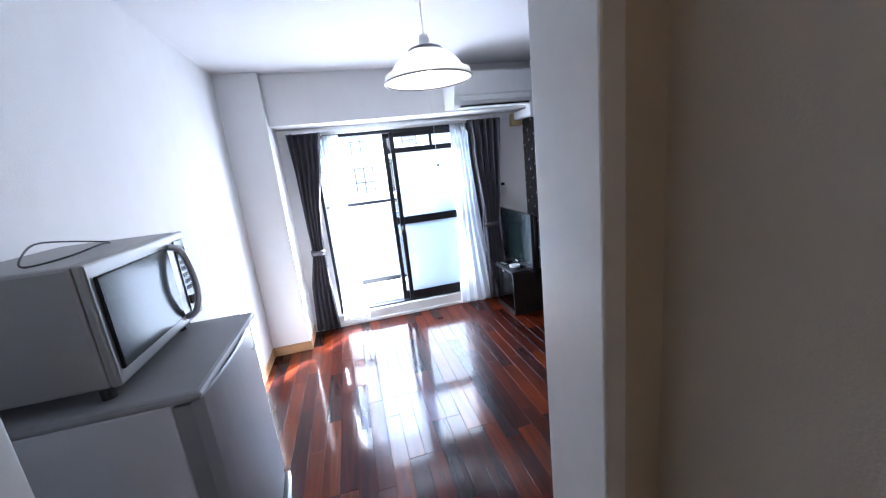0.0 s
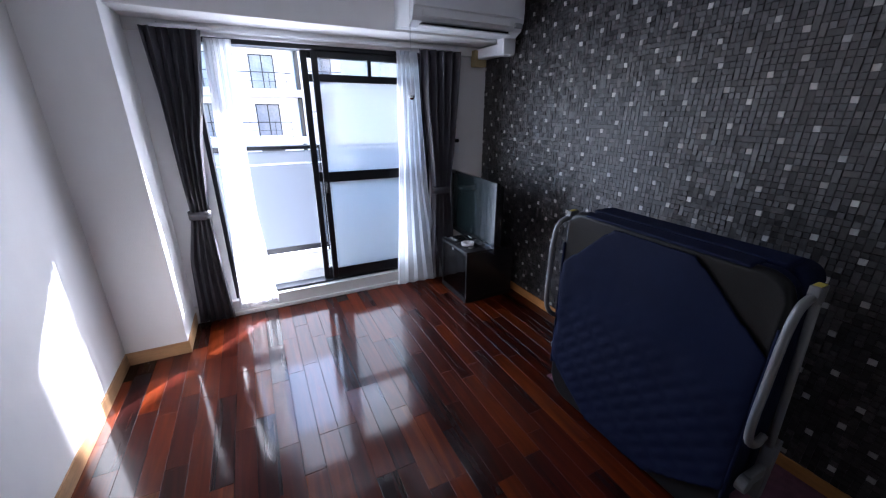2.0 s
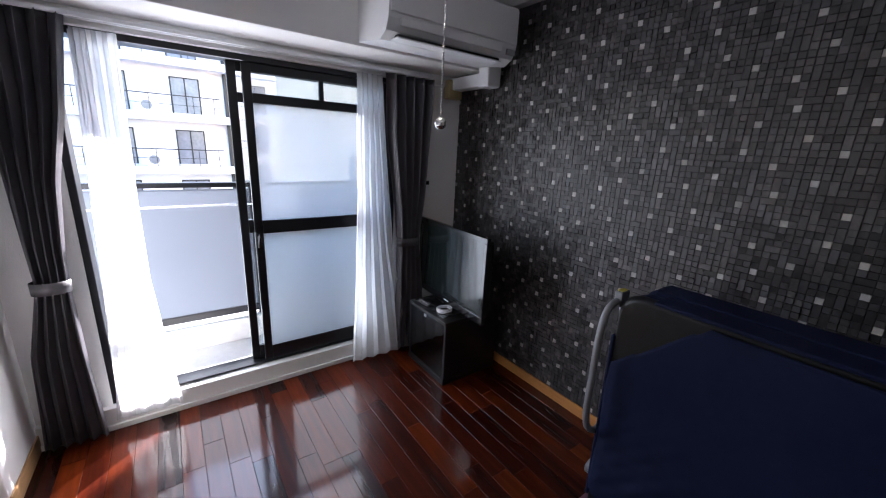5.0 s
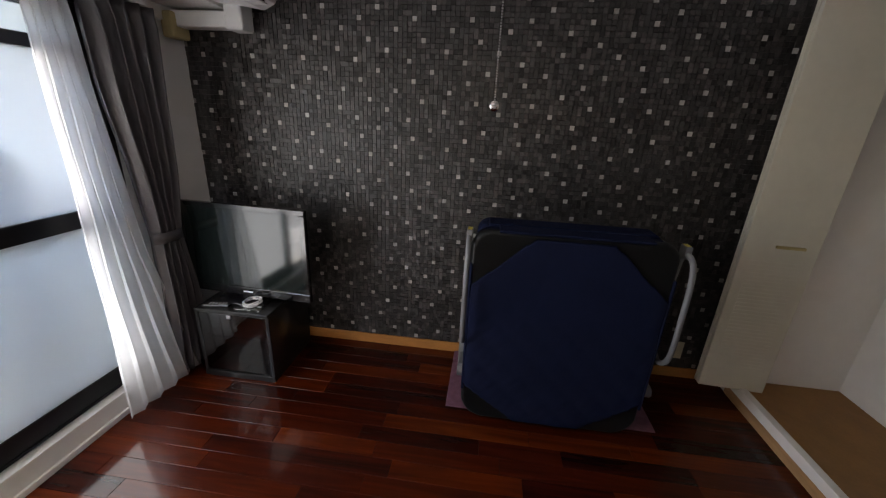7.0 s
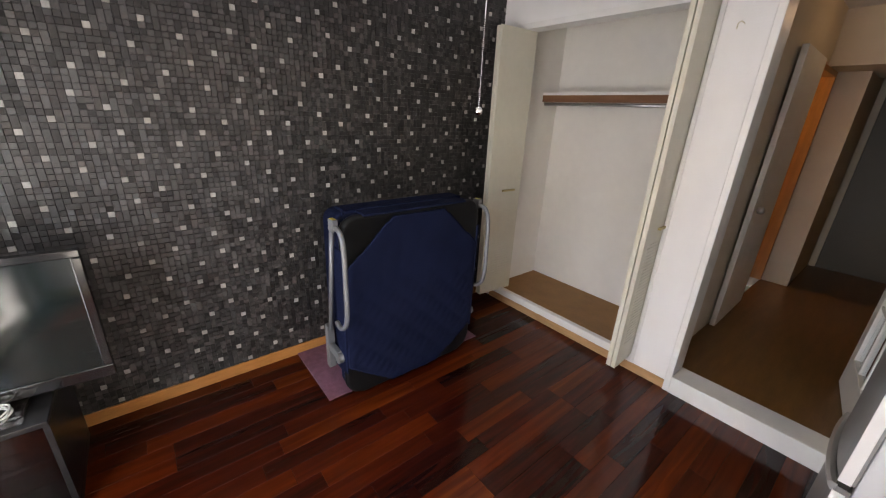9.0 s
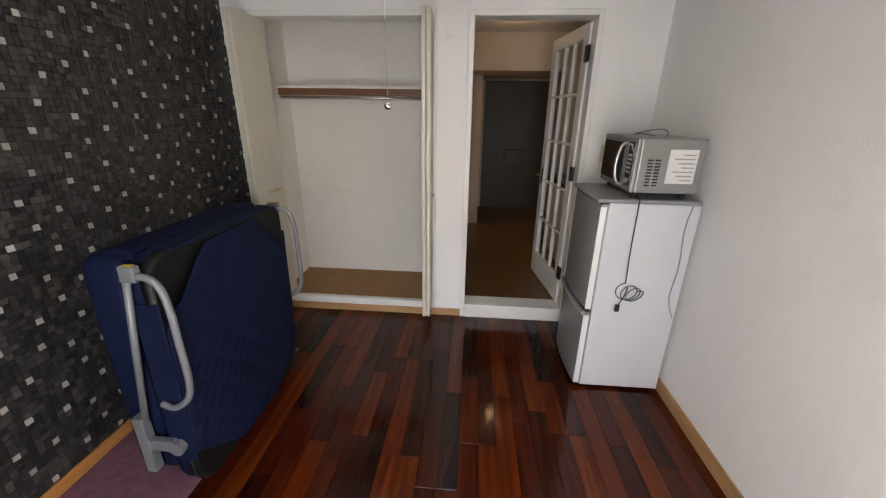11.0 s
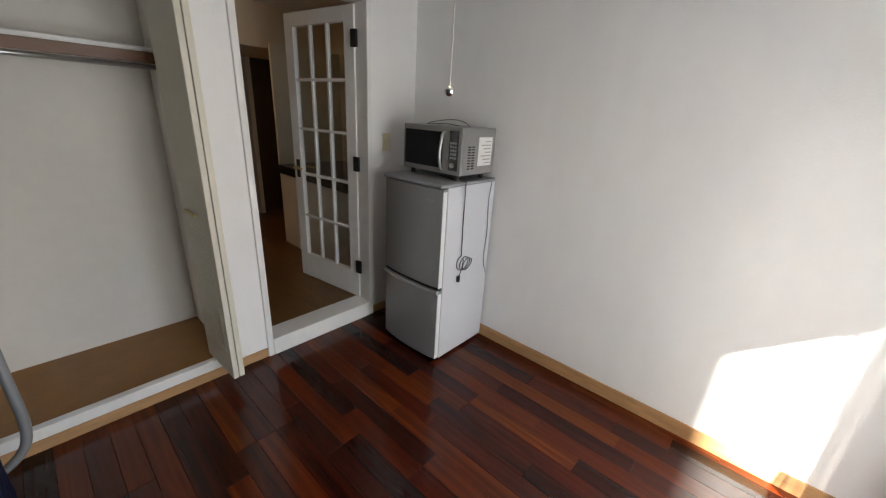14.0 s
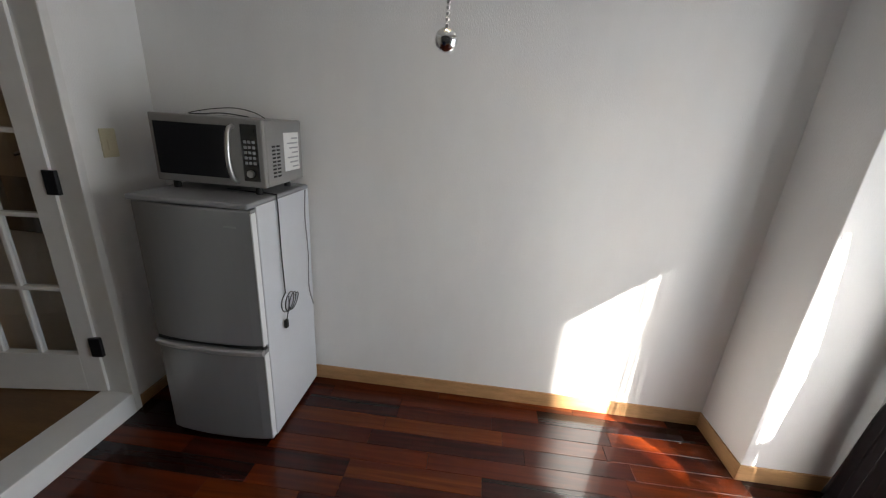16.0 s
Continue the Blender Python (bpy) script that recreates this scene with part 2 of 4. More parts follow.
M = {
    "wall": mat("white_wallpaper", (0.80, 0.79, 0.78), 0.75, vary=0.04, scale=1.5, bump=0.5, bscale=260, stretch=(1, 1, 0.35)),
    # White paper with the hall's dim, warm light put into its colour.
    "hall_paper": mat("warm_dimmed_white_wallpaper", (0.60, 0.53, 0.43), 0.75, vary=0.05, scale=1.5, bump=0.4, bscale=260),
    "ceiling": mat("ceiling_paper", (0.78, 0.78, 0.78), 0.85, vary=0.03, scale=1.2, bump=0.3, bscale=220),
    "white_paint": mat("white_gloss_paint", (0.76, 0.75, 0.73), 0.35, vary=0.05, scale=3, bump=0.08, bscale=60),
    "closet_paint": mat("cream_door_paint", (0.61, 0.58, 0.48), 0.4, vary=0.05, scale=4, bump=0.06, bscale=90),
    "closet_wall": mat("closet_lining", (0.76, 0.73, 0.68), 0.7, vary=0.05, scale=2, bump=0.2, bscale=180),
    "baseboard": mat("light_wood_trim", (0.42, 0.24, 0.11), 0.45, vary=0.25, scale=3, bump=0.1, bscale=80, stretch=(1, 1, 8)),
    "baseboard_y": mat("light_wood_trim_lengthwise", (0.42, 0.24, 0.11), 0.45, vary=0.25, scale=6, bump=0.1, bscale=80, stretch=(6, 1, 6)),
    "baseboard_east": mat("orange_wood_trim", (0.46, 0.20, 0.055), 0.4, vary=0.2, scale=6, bump=0.1, bscale=80, stretch=(6, 1, 6)),
    "grout": mat("dark_joint", (0.022, 0.021, 0.0215), 0.8),
    "black_frame": mat("black_aluminium", (0.012, 0.013, 0.016), 0.35, metal=0.2, vary=0.1, scale=10),
    "steel": mat("brushed_steel", (0.55, 0.55, 0.56), 0.3, metal=1.0, vary=0.06, scale=20),
    "chrome": mat("polished_chrome", (0.75, 0.75, 0.76), 0.12, metal=1.0),
    "grey_tube": mat("grey_enamelled_steel", (0.20, 0.205, 0.215), 0.42, metal=0.25, vary=0.06, scale=12),
    "brass": mat("pale_brass", (0.52, 0.42, 0.20), 0.35, metal=0.8, vary=0.1, scale=20),
    "white_plastic": mat("white_plastic", (0.74, 0.75, 0.76), 0.35, vary=0.02, scale=5),
    "ivory_plastic": mat("ivory_plastic", (0.60, 0.54, 0.38), 0.45, vary=0.05, scale=5),
    "fridge_front": mat("silver_fridge_laminate", (0.30, 0.305, 0.315), 0.38, metal=0.45, vary=0.04, scale=4, stretch=(1, 1, 0.2)),
    "fridge_lip": mat("silver_grip_plastic", (0.50, 0.505, 0.52), 0.28, metal=0.6, vary=0.03, scale=6),
    "fridge_side": mat("pale_grey_fridge_steel", (0.60, 0.62, 0.66), 0.42, vary=0.03, scale=3, bump=0.1, bscale=150),
    "fridge_top": mat("grey_fridge_top", (0.27, 0.275, 0.29), 0.5, vary=0.06, scale=5, bump=0.15, bscale=300),
    "mw_body": mat("silver_microwave_shell", (0.29, 0.286, 0.28), 0.4, metal=0.35, vary=0.05, scale=6),
    "dark_glass": mat("black_door_glass", (0.016, 0.017, 0.02), 0.14, spec=0.2),
    "black_plastic": mat("black_gloss_plastic", (0.010, 0.010, 0.011), 0.12, vary=0.1, scale=20, spec=0.8),
    "screen": mat("television_screen", (0.009, 0.014, 0.014), 0.09, spec=0.75),
    "black_wood": mat("black_laminate", (0.012, 0.012, 0.013), 0.32, vary=0.2, scale=10, bump=0.1, bscale=200),
    "rubber": mat("black_rubber", (0.015, 0.015, 0.015), 0.7),
    "cable": mat("dark_cable", (0.03, 0.03, 0.03), 0.5),
    "white_cable": mat("white_cable", (0.72, 0.72, 0.72), 0.4),
    "navy": mat("navy_quilted_fabric", (0.0052, 0.009, 0.032), 0.75, spec=0.13, vary=0.2, scale=5, bump=0.5, bscale=500),
    "bed_black": mat("black_vinyl_fabric", (0.006, 0.0065, 0.007), 0.4, spec=0.28, vary=0.2, scale=8, bump=0.3, bscale=120),
    "mat": mat("mauve_carpet_tile", (0.20, 0.085, 0.125), 0.95, vary=0.25, scale=30, bump=1.0, bscale=700),
    "curtain": mat("charcoal_satin_curtain", (0.060, 0.055, 0.064), 0.42, vary=0.15, scale=30, bump=0.3, bscale=600, spec=0.9),
    "sheer": see_through("white_sheer_cloth", (0.97, 0.97, 0.98), 0.8, 0.42, share=0.75),
    "frosted": see_through("frosted_balcony_panel", (0.17, 0.19, 0.225), 0.5, 0.03, share=0.16),
    "glass": glass_mat("clear_window_glass", (0.97, 0.99, 1.0)),
    "wired": see_through("frosted_lower_glass", (0.82, 0.87, 0.89), 0.5, 0.10, share=0.55),
    "hatched": see_through("wired_upper_glass", (0.86, 0.87, 0.88), 0.5, 0.62, share=0.6),
    "smoke": glass_mat("smoked_cabinet_glass", (0.25, 0.25, 0.26), 0.12),
    "hall_floor": mat("brown_hall_vinyl", (0.14, 0.068, 0.02), 0.32, vary=0.25, scale=4, bump=0.1, bscale=60, stretch=(6, 1, 1)),
    "closet_floor": mat("brown_closet_board", (0.27, 0.128, 0.034), 0.5, vary=0.15, scale=8, bump=0.1, bscale=90),
    "shelf_wood": mat("reddish_shelf_edge", (0.17, 0.075, 0.035), 0.4, vary=0.2, scale=6, stretch=(1, 8, 8)),
    "dark_shelf": mat("dark_brown_cupboard", (0.06, 0.032, 0.018), 0.45, vary=0.2, scale=6, stretch=(8, 8, 1)),
    "yellow": mat("yellow_tag_film", (0.50, 0.42, 0.06), 0.5, vary=0.1, scale=30),
    "door_dark": mat("grey_brown_metal_door", (0.055, 0.042, 0.022), 0.45, vary=0.08, scale=3),
    "beige": mat("beige_hall_paint", (0.55, 0.48, 0.38), 0.5, vary=0.05, scale=3),
    "orange_wood": mat("orange_door_veneer", (0.50, 0.23, 0.06), 0.4, vary=0.2, scale=4, stretch=(8, 8, 1)),
    "concrete": mat("pale_balcony_concrete", (0.66, 0.65, 0.63), 0.85, vary=0.15, scale=3, bump=0.5, bscale=60),
    "render_wall": mat("pale_building_render", (0.68, 0.69, 0.73), 0.85, vary=0.06, scale=0.6, bump=0.3, bscale=30),
    "tan_tile": mat("beige_building_tile", (0.68, 0.52, 0.38), 0.8, vary=0.08, scale=0.6, bump=0.3, bscale=30),
    "render_white": mat("white_building_render", (0.80, 0.79, 0.77), 0.85, vary=0.05, scale=0.5),
    "far_glass": mat("far_window_glass", (0.20, 0.21, 0.24), 0.08, vary=0.3, scale=1.0),
    "ground": mat("grey_asphalt", (0.06, 0.06, 0.062), 0.9, vary=0.2, scale=0.5),
    "lamp_shade": see_through("white_opal_shade", (0.88, 0.88, 0.86), 0.2, 0.0),
    "lamp_dark": mat("dark_shade_rim", (0.03, 0.03, 0.035), 0.3),
    "clear_bag": glass_mat("thin_clear_plastic", (0.85, 0.87, 0.88), 0.25),
    "paper": mat("white_label_paper", (0.75, 0.75, 0.74), 0.6, vary=0.05, scale=40),
    "grey_ink": mat("grey_label_ink", (0.35, 0.36, 0.37), 0.7),
    "duct_tan": mat("yellowed_duct_plastic", (0.42, 0.33, 0.16), 0.5, vary=0.1, scale=10),
    "bulb": mat("warm_bulb", (1.0, 0.66, 0.32), 0.4, emit=2.5),
}
M["plank"] = ramp_mat("varnished_red_hardwood", [(0.0, (0.013, 0.0016, 0.0008)), (0.3, (0.042, 0.0047, 0.0009)), (0.6, (0.067, 0.0088, 0.0013)), (0.85, (0.088, 0.0125, 0.0013)), (1.0, (0.112, 0.022, 0.0022))], 0.5, 0.75, (22, 1.4, 20), 0.08, spec=0.05)
STONE = [(0.0, (0.012, 0.011, 0.0115)), (0.35, (0.020, 0.018, 0.0185)), (0.7, (0.030, 0.027, 0.027)), (1.0, (0.058, 0.052, 0.049))]
M["mosaic"] = ramp_mat("dark_mosaic_chip", STONE, 0.5, 0.0, (60, 60, 60), 0.7, spec=0.7)
M["mosaic_rest"] = ramp_mat("dark_mosaic_chip_joined", STONE, 0.5, 0.0, (60, 60, 60), 0.7, by="island", spec=0.7)
M["mosaic_light"] = mat("light_mosaic_chip", (0.36, 0.345, 0.325), 0.4, vary=0.2, scale=60, random_value=0.15)


# ---- shape helpers ----
def box(bm, x0, x1, y0, y1, z0, z1, bevel=0.0, seg=2):
    r = bmesh.ops.create_cube(bm, size=1.0)
    vs = r["verts"]
    for v in vs:
        v.co = Vector(((x0 + x1) / 2 + v.co.x * (x1 - x0), (y0 + y1) / 2 + v.co.y * (y1 - y0), (z0 + z1) / 2 + v.co.z * (z1 - z0)))
    if bevel:
        es = list({e for v in vs for e in v.link_edges})
        bmesh.ops.bevel(bm, geom=es, offset=bevel, segments=seg, affect="EDGES", profile=0.5)
    return bm


def boxes(*rows, bevel=0.0):
    bm = bmesh.new()
    for r in rows:
        box(bm, *r, bevel=bevel)
    return bm


def cyl(bm, a, b, r, seg=16, r2=None, caps=True):
    a, b = Vector(a), Vector(b)
    d = b - a
    m = Matrix.Translation((a + b) / 2) @ d.to_track_quat("Z", "Y").to_matrix().to_4x4()
    bmesh.ops.create_cone(bm, cap_ends=caps, segments=seg, radius1=r, radius2=r if r2 is None else r2, depth=d.length, matrix=m)
    return bm


def ball(bm, c, r, seg=16, squash=(1, 1, 1)):
    bmesh.ops.create_uvsphere(bm, u_segments=seg, v_segments=seg // 2 + 2, radius=r, matrix=Matrix.Translation(c) @ Matrix.Diagonal((*squash, 1)))
    return bm


def tube(bm, pts, r, seg=10, closed=False):
    """A round tube along a list of points."""
    pts = [Vector(p) for p in pts]
    n = len(pts)
    rings, up = [], Vector((0.13, 0.21, 0.97))
    for i, p in enumerate(pts):
        d = (pts[(i + 1) % n] - pts[i - 1]) if closed else (pts[min(i + 1, n - 1)] - pts[max(i - 1, 0)])
        d.normalize()
        s = d.cross(up)
        if s.length < 0.05:
            s = d.cross(Vector((1, 0, 0)))
        s.normalize()
        up = s.cross(d).normalized()
        rings.append([bm.verts.new(p + r * (math.cos(2 * math.pi * k / seg) * s + math.sin(2 * math.pi * k / seg) * up)) for k in range(seg)])
    for i in range(n if closed else n - 1):
        a, b = rings[i], rings[(i + 1) % n]
        for k in range(seg):
            bm.faces.new((a[k], a[(k + 1) % seg], b[(k + 1) % seg], b[k]))
    if not closed:
        bm.faces.new(rings[0][::-1])
        bm.faces.new(rings[-1])
    return bm


def smooth_path(keys, steps=8):
    """Catmull-Rom through the keys."""
    ks = [Vector(k) for k in keys]
    ks = [2 * ks[0] - ks[1]] + ks + [2 * ks[-1] - ks[-2]]
    out = []
    for i in range(1, len(ks) - 2):
        p0, p1, p2, p3 = ks[i - 1:i + 3]
        for s in range(steps):
            t = s / steps
            out.append(0.5 * (2 * p1 + (p2 - p0) * t + (2 * p0 - 5 * p1 + 4 * p2 - p3) * t * t + (3 * p1 - p0 - 3 * p2 + p3) * t ** 3))
    out.append(ks[-2])
    return out


def lathe(bm, profile, c=(0, 0, 0), seg=40):
    """Turns a profile of (radius, z) round the upright axis through c."""
    rings = [[bm.verts.new((c[0] + r * math.cos(2 * math.pi * k / seg), c[1] + r * math.sin(2 * math.pi * k / seg), c[2] + z)) for k in range(seg)] for r, z in profile]
    for a, b in zip(rings, rings[1:]):
        for k in range(seg):
            bm.faces.new((a[k], a[(k + 1) % seg], b[(k + 1) % seg], b[k]))
    return bm


def mesh_of(bm, material, soft=False):
    bmesh.ops.recalc_face_normals(bm, faces=bm.faces)
    me = bpy.data.meshes.new("mesh")
    bm.to_mesh(me)
    bm.free()
    me.materials.append(material)
    if soft:
        for p in me.polygons:
            p.use_smooth = True
    return me


def part(name, bm, material, parent, label="", soft=False, kind=""):
    ob = new(name, mesh_of(bm, M[material], soft))
    ob.parent = parent
    return tagged(ob, label=label, kind=kind)


def thing(name, at, label, category, group="", turn=0.0):
    ob = new(name)
    ob.empty_display_size = 0.1
    ob.matrix_basis = pose(*at, 0, 0, turn)
    return tagged(ob, label=label, category=category, group=group)


def single(name, bm, material, label, category, at=(0, 0, 0), group="", soft=False):
    ob = new(name, mesh_of(bm, M[material], soft))
    ob.location = at
    return tagged(ob, label=label, category=category, group=group)


def structure(name, bm, material, label="", parent=None, soft=False):
    ob = new(name, mesh_of(bm, M[material], soft))
    if parent:
        ob.parent = parent
    return tagged(ob, label=label, kind="structure")


# ---- large structure ----
D_L, D_R, D_TOP, STEP = -0.605, 0.14, 2.105, 0.112     # doorway
C_L, C_R, C_TOP = 0.395, 1.63, 2.12                  # closet opening
WIN_L, WIN_R, WIN_B, WIN_T = -0.42, 1.24, 0.125, 1.94
BEAM_Y, BEAM_Z, PIL_X, PIL_Y = 4.72, 2.01, -0.705, 4.63
C_IN, C_BACK = 1.67, 1.10                           # closet lining

structure("wall_west", boxes((WEST - 0.12, WEST, SOUTH - 0.12, NORTH + 0.15, -0.1, 2.5)), "wall", "white textured wallpaper wall")
structure("wall_east", boxes((EAST, EAST + 0.12, SOUTH - 0.12, NORTH + 0.15, -0.1, 2.5)), "grout", "dark wall carrying the mosaic chips")
structure("wall_north", boxes((WEST, WIN_L, NORTH, NORTH + 0.15, -0.1, 2.5), (WIN_R, EAST, NORTH, NORTH + 0.15, -0.1, 2.5), (WIN_L, WIN_R, NORTH, NORTH + 0.15, WIN_T, 2.5), (WIN_L, WIN_R, NORTH, NORTH + 0.15, -0.1, WIN_B - 0.005)), "wall", "white wall round the balcony window")
structure("wall_south", boxes((WEST, D_L - 0.02, SOUTH - 0.12, SOUTH, -0.1, 2.5), (D_R + 0.02, C_L, SOUTH - 0.12, SOUTH, -0.1, 2.5), (D_L - 0.02, D_R + 0.02, SOUTH - 0.12, SOUTH, D_TOP + 0.02, 2.5), (C_L, EAST, SOUTH - 0.12, SOUTH, C_TOP, 2.5), (C_R, EAST, SOUTH - 0.12, SOUTH, -0.1, C_TOP)), "wall", "white wall with the doorway and closet opening")
structure("floor", boxes((WEST - 0.1, EAST + 0.1, SOUTH - 0.1, NORTH + 0.1, -0.1, -0.012)), "grout", "subfloor under the varnished planks")
structure("ceiling", boxes((WEST - 0.1, EAST + 0.1, SOUTH - 0.1, NORTH + 0.15, CEIL, CEIL + 0.12)), "ceiling", "white papered ceiling")
structure("pillar", boxes((WEST, PIL_X, PIL_Y, NORTH, 0, CEIL), bevel=0.004), "wall", "white papered corner pillar")
structure("beam", boxes((PIL_X, EAST, BEAM_Y, NORTH, BEAM_Z, CEIL), bevel=0.004), "wall", "white papered beam above the window")
structure("trim", boxes((EAST - 0.06, EAST, SOUTH, BEAM_Y, CEIL - 0.075, CEIL), bevel=0.004), "white_paint", "white cornice box over the mosaic wall")

# closet
for name, row in (("closet_side", (C_L - 0.06, C_L - 0.01, C_BACK, SOUTH - 0.12, 0, 2.4)), ("closet_side", (C_IN, C_IN + 0.05, C_BACK, SOUTH - 0.12, 0, 2.4)), ("closet_back", (C_L - 0.06, C_IN + 0.05, C_BACK - 0.05, C_BACK, 0, 2.4)), ("closet_ceiling", (C_L - 0.01, C_IN, C_BACK, SOUTH - 0.12, 2.3, 2.4))):
    structure(name, boxes(row), "closet_wall", "pale closet lining")
structure("closet_floor", boxes((C_L - 0.01, C_IN, C_BACK, SOUTH - 0.12, 0.0, 0.105), (C_L, C_R, SOUTH - 0.12, SOUTH - 0.03, 0.0, 0.105)), "closet_floor", "brown board floor of the raised closet")
structure("closet_sill", boxes((C_L, C_R, SOUTH - 0.03, SOUTH + 0.012, 0.062, 0.118), bevel=0.003), "white_paint", "white closet sill rail")
structure("door_frame", boxes((D_L - 0.035, D_L, SOUTH - 0.14, SOUTH + 0.018, 0, D_TOP + 0.035), (D_R, D_R + 0.035, SOUTH - 0.14, SOUTH + 0.018, 0, D_TOP + 0.035), (D_L, D_R, SOUTH - 0.14, SOUTH + 0.018, D_TOP, D_TOP + 0.035), (D_L, D_R, SOUTH - 0.14, SOUTH + 0.02, 0.0, STEP), bevel=0.004), "white_paint", "white painted door frame and raised sill")
structure("closet_frame", boxes((C_L - 0.02, C_L + 0.003, SOUTH - 0.12, SOUTH + 0.006, 0.06, C_TOP - 0.012), (C_L - 0.02, C_R + 0.03, SOUTH - 0.117, SOUTH + 0.008, C_TOP - 0.012, C_TOP + 0.025), bevel=0.002), "white_paint", "white closet frame")
bb = 0.085
structure("baseboard", boxes((WEST, WEST + 0.009, SOUTH, PIL_Y, 0, bb), bevel=0.002), "baseboard_y", "light wood baseboard")
structure("baseboard", boxes((WEST, PIL_X + 0.009, PIL_Y - 0.009, PIL_Y, 0, bb), (PIL_X, PIL_X + 0.009, PIL_Y, NORTH, 0, bb), bevel=0.002), "baseboard", "light wood baseboard round the pillar")
structure("baseboard", boxes((EAST - 0.012, EAST, SOUTH, NORTH, 0, 0.07), bevel=0.002), "baseboard_east", "orange-toned wood baseboard")
structure("baseboard", boxes((D_R + 0.035, C_R + 0.05, SOUTH, SOUTH + 0.009, 0, 0.06), (WEST, D_L - 0.035, SOUTH, SOUTH + 0.009, 0, 0.06), bevel=0.002), "baseboard", "light wood baseboard under the closet")

# hall
HW, HE, HEND = -1.55, 0.24, -1.75
structure("hall_floor", boxes((HW, HE, HEND, SOUTH - 0.14, 0.0, STEP - 0.004)), "hall_floor", "brown wood-look hall floor")
# White walls in the warm-tinted paper that carries the hall's light.
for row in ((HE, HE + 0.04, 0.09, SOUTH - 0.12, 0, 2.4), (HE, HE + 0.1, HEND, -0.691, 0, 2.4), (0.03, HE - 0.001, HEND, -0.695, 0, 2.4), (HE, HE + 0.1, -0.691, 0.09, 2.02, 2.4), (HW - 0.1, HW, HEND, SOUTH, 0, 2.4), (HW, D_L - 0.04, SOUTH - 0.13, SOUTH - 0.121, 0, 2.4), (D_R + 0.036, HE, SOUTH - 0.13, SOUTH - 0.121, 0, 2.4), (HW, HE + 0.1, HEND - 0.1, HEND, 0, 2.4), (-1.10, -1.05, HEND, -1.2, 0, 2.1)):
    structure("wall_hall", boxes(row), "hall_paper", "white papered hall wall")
structure("hall_ceiling", boxes((HW, HE + 0.1, HEND, SOUTH - 0.12, 2.38, 2.4)), "ceiling", "white hall ceiling")
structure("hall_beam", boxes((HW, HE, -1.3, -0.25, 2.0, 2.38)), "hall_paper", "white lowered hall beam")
for row in ((1.3, 1.35, -1.4, 0.6, 0, 2.4), (HE + 0.1, 1.3, -1.45, -1.4, 0, 2.4), (HE + 0.1, 1.3, 0.6, 0.65, 0, 2.4), (HE + 0.1, 1.3, -1.4, 0.6, 2.32, 2.4), (HE + 0.1, 1.3, -1.4, 0.6, 0.0, STEP)):
    structure("washroom_wall", boxes(row), "beige", "beige washroom wall")
structure("door_frame", boxes((HE - 0.012, HE + 0.1, -0.69, -0.65, STEP, 2.0), (HE - 0.012, HE + 0.1, 0.05, 0.09, STEP, 2.0), (HE - 0.012, HE + 0.1, -0.65, 0.05, 1.96, 2.0), bevel=0.003), "orange_wood", "orange veneered washroom door frame")


# ---- window, curtains ----
def sash(name, x0, x1, y, label, transom, glass_low, glass_top):
    w = tagged(new(name), label=label, kind="structure")
    w.location = (0, y, 0)
    z0, z1, s = WIN_B + 0.014, WIN_T - 0.03, 0.045
    part("sash_frame", boxes((x0, x0 + s, -0.012, 0.012, z0, z1), (x1 - s, x1, -0.012, 0.012, z0, z1), (x0 + s, x1 - s, -0.012, 0.012, z0, z0 + 0.09), (x0 + s, x1 - s, -0.012, 0.012, z1 - 0.045, z1), bevel=0.003), "black_frame", w, "black aluminium sash frame")
    part("middle_rail", boxes((x0 + s, x1 - s, -0.014, 0.014, 0.973, 1.052), bevel=0.003), "black_frame", w)
    g = part("pane", boxes((x0 + s, x1 - s, -0.003, 0.003, z0 + 0.09, 0.973)), glass_low, w, "lower frosted pane")
    t = z1 - 0.045
    if transom:
        part("upper_rail", boxes((x0 + s, x1 - s, -0.014, 0.014, 1.708, 1.758), *([(0.74, 0.768, -0.012, 0.012, 1.758, t)] if transom > 1 else []), bevel=0.003), "black_frame", w)
        for a, b in (((x0 + s, 0.74), (0.768, x1 - s)) if transom > 1 else ((x0 + s, x1 - s),)):
            g = part("pane", boxes((a, b, -0.003, 0.003, 1.758, t)), "glass", w, "small clear top pane")
            g.visible_shadow = False
        t = 1.708
    part("pane", boxes((x0 + s, x1 - s, -0.003, 0.003, 1.052, t)), glass_top, w, "upper pane")
    return w


structure("window_1", boxes((WIN_L, WIN_L + 0.03, NORTH, NORTH + 0.12, WIN_B, WIN_T), (WIN_R - 0.03, WIN_R, NORTH, NORTH + 0.12, WIN_B, WIN_T), (WIN_L + 0.03, WIN_R - 0.03, NORTH, NORTH + 0.12, WIN_T - 0.03, WIN_T), (WIN_L + 0.03, WIN_R - 0.03, NORTH + 0.01, NORTH + 0.12, WIN_B, WIN_B + 0.012), bevel=0.003), "black_frame", "black aluminium sliding window frame")
s1 = sash("window_sash", 0.331, WIN_R - 0.03, NORTH + 0.03, "fixed inner sliding sash with black frame", 2, "wired", "hatched")
s2 = sash("window_sash", 0.264, WIN_R - 0.09, NORTH + 0.075, "open outer sliding sash pushed behind the inner one", 1, "glass", "glass")
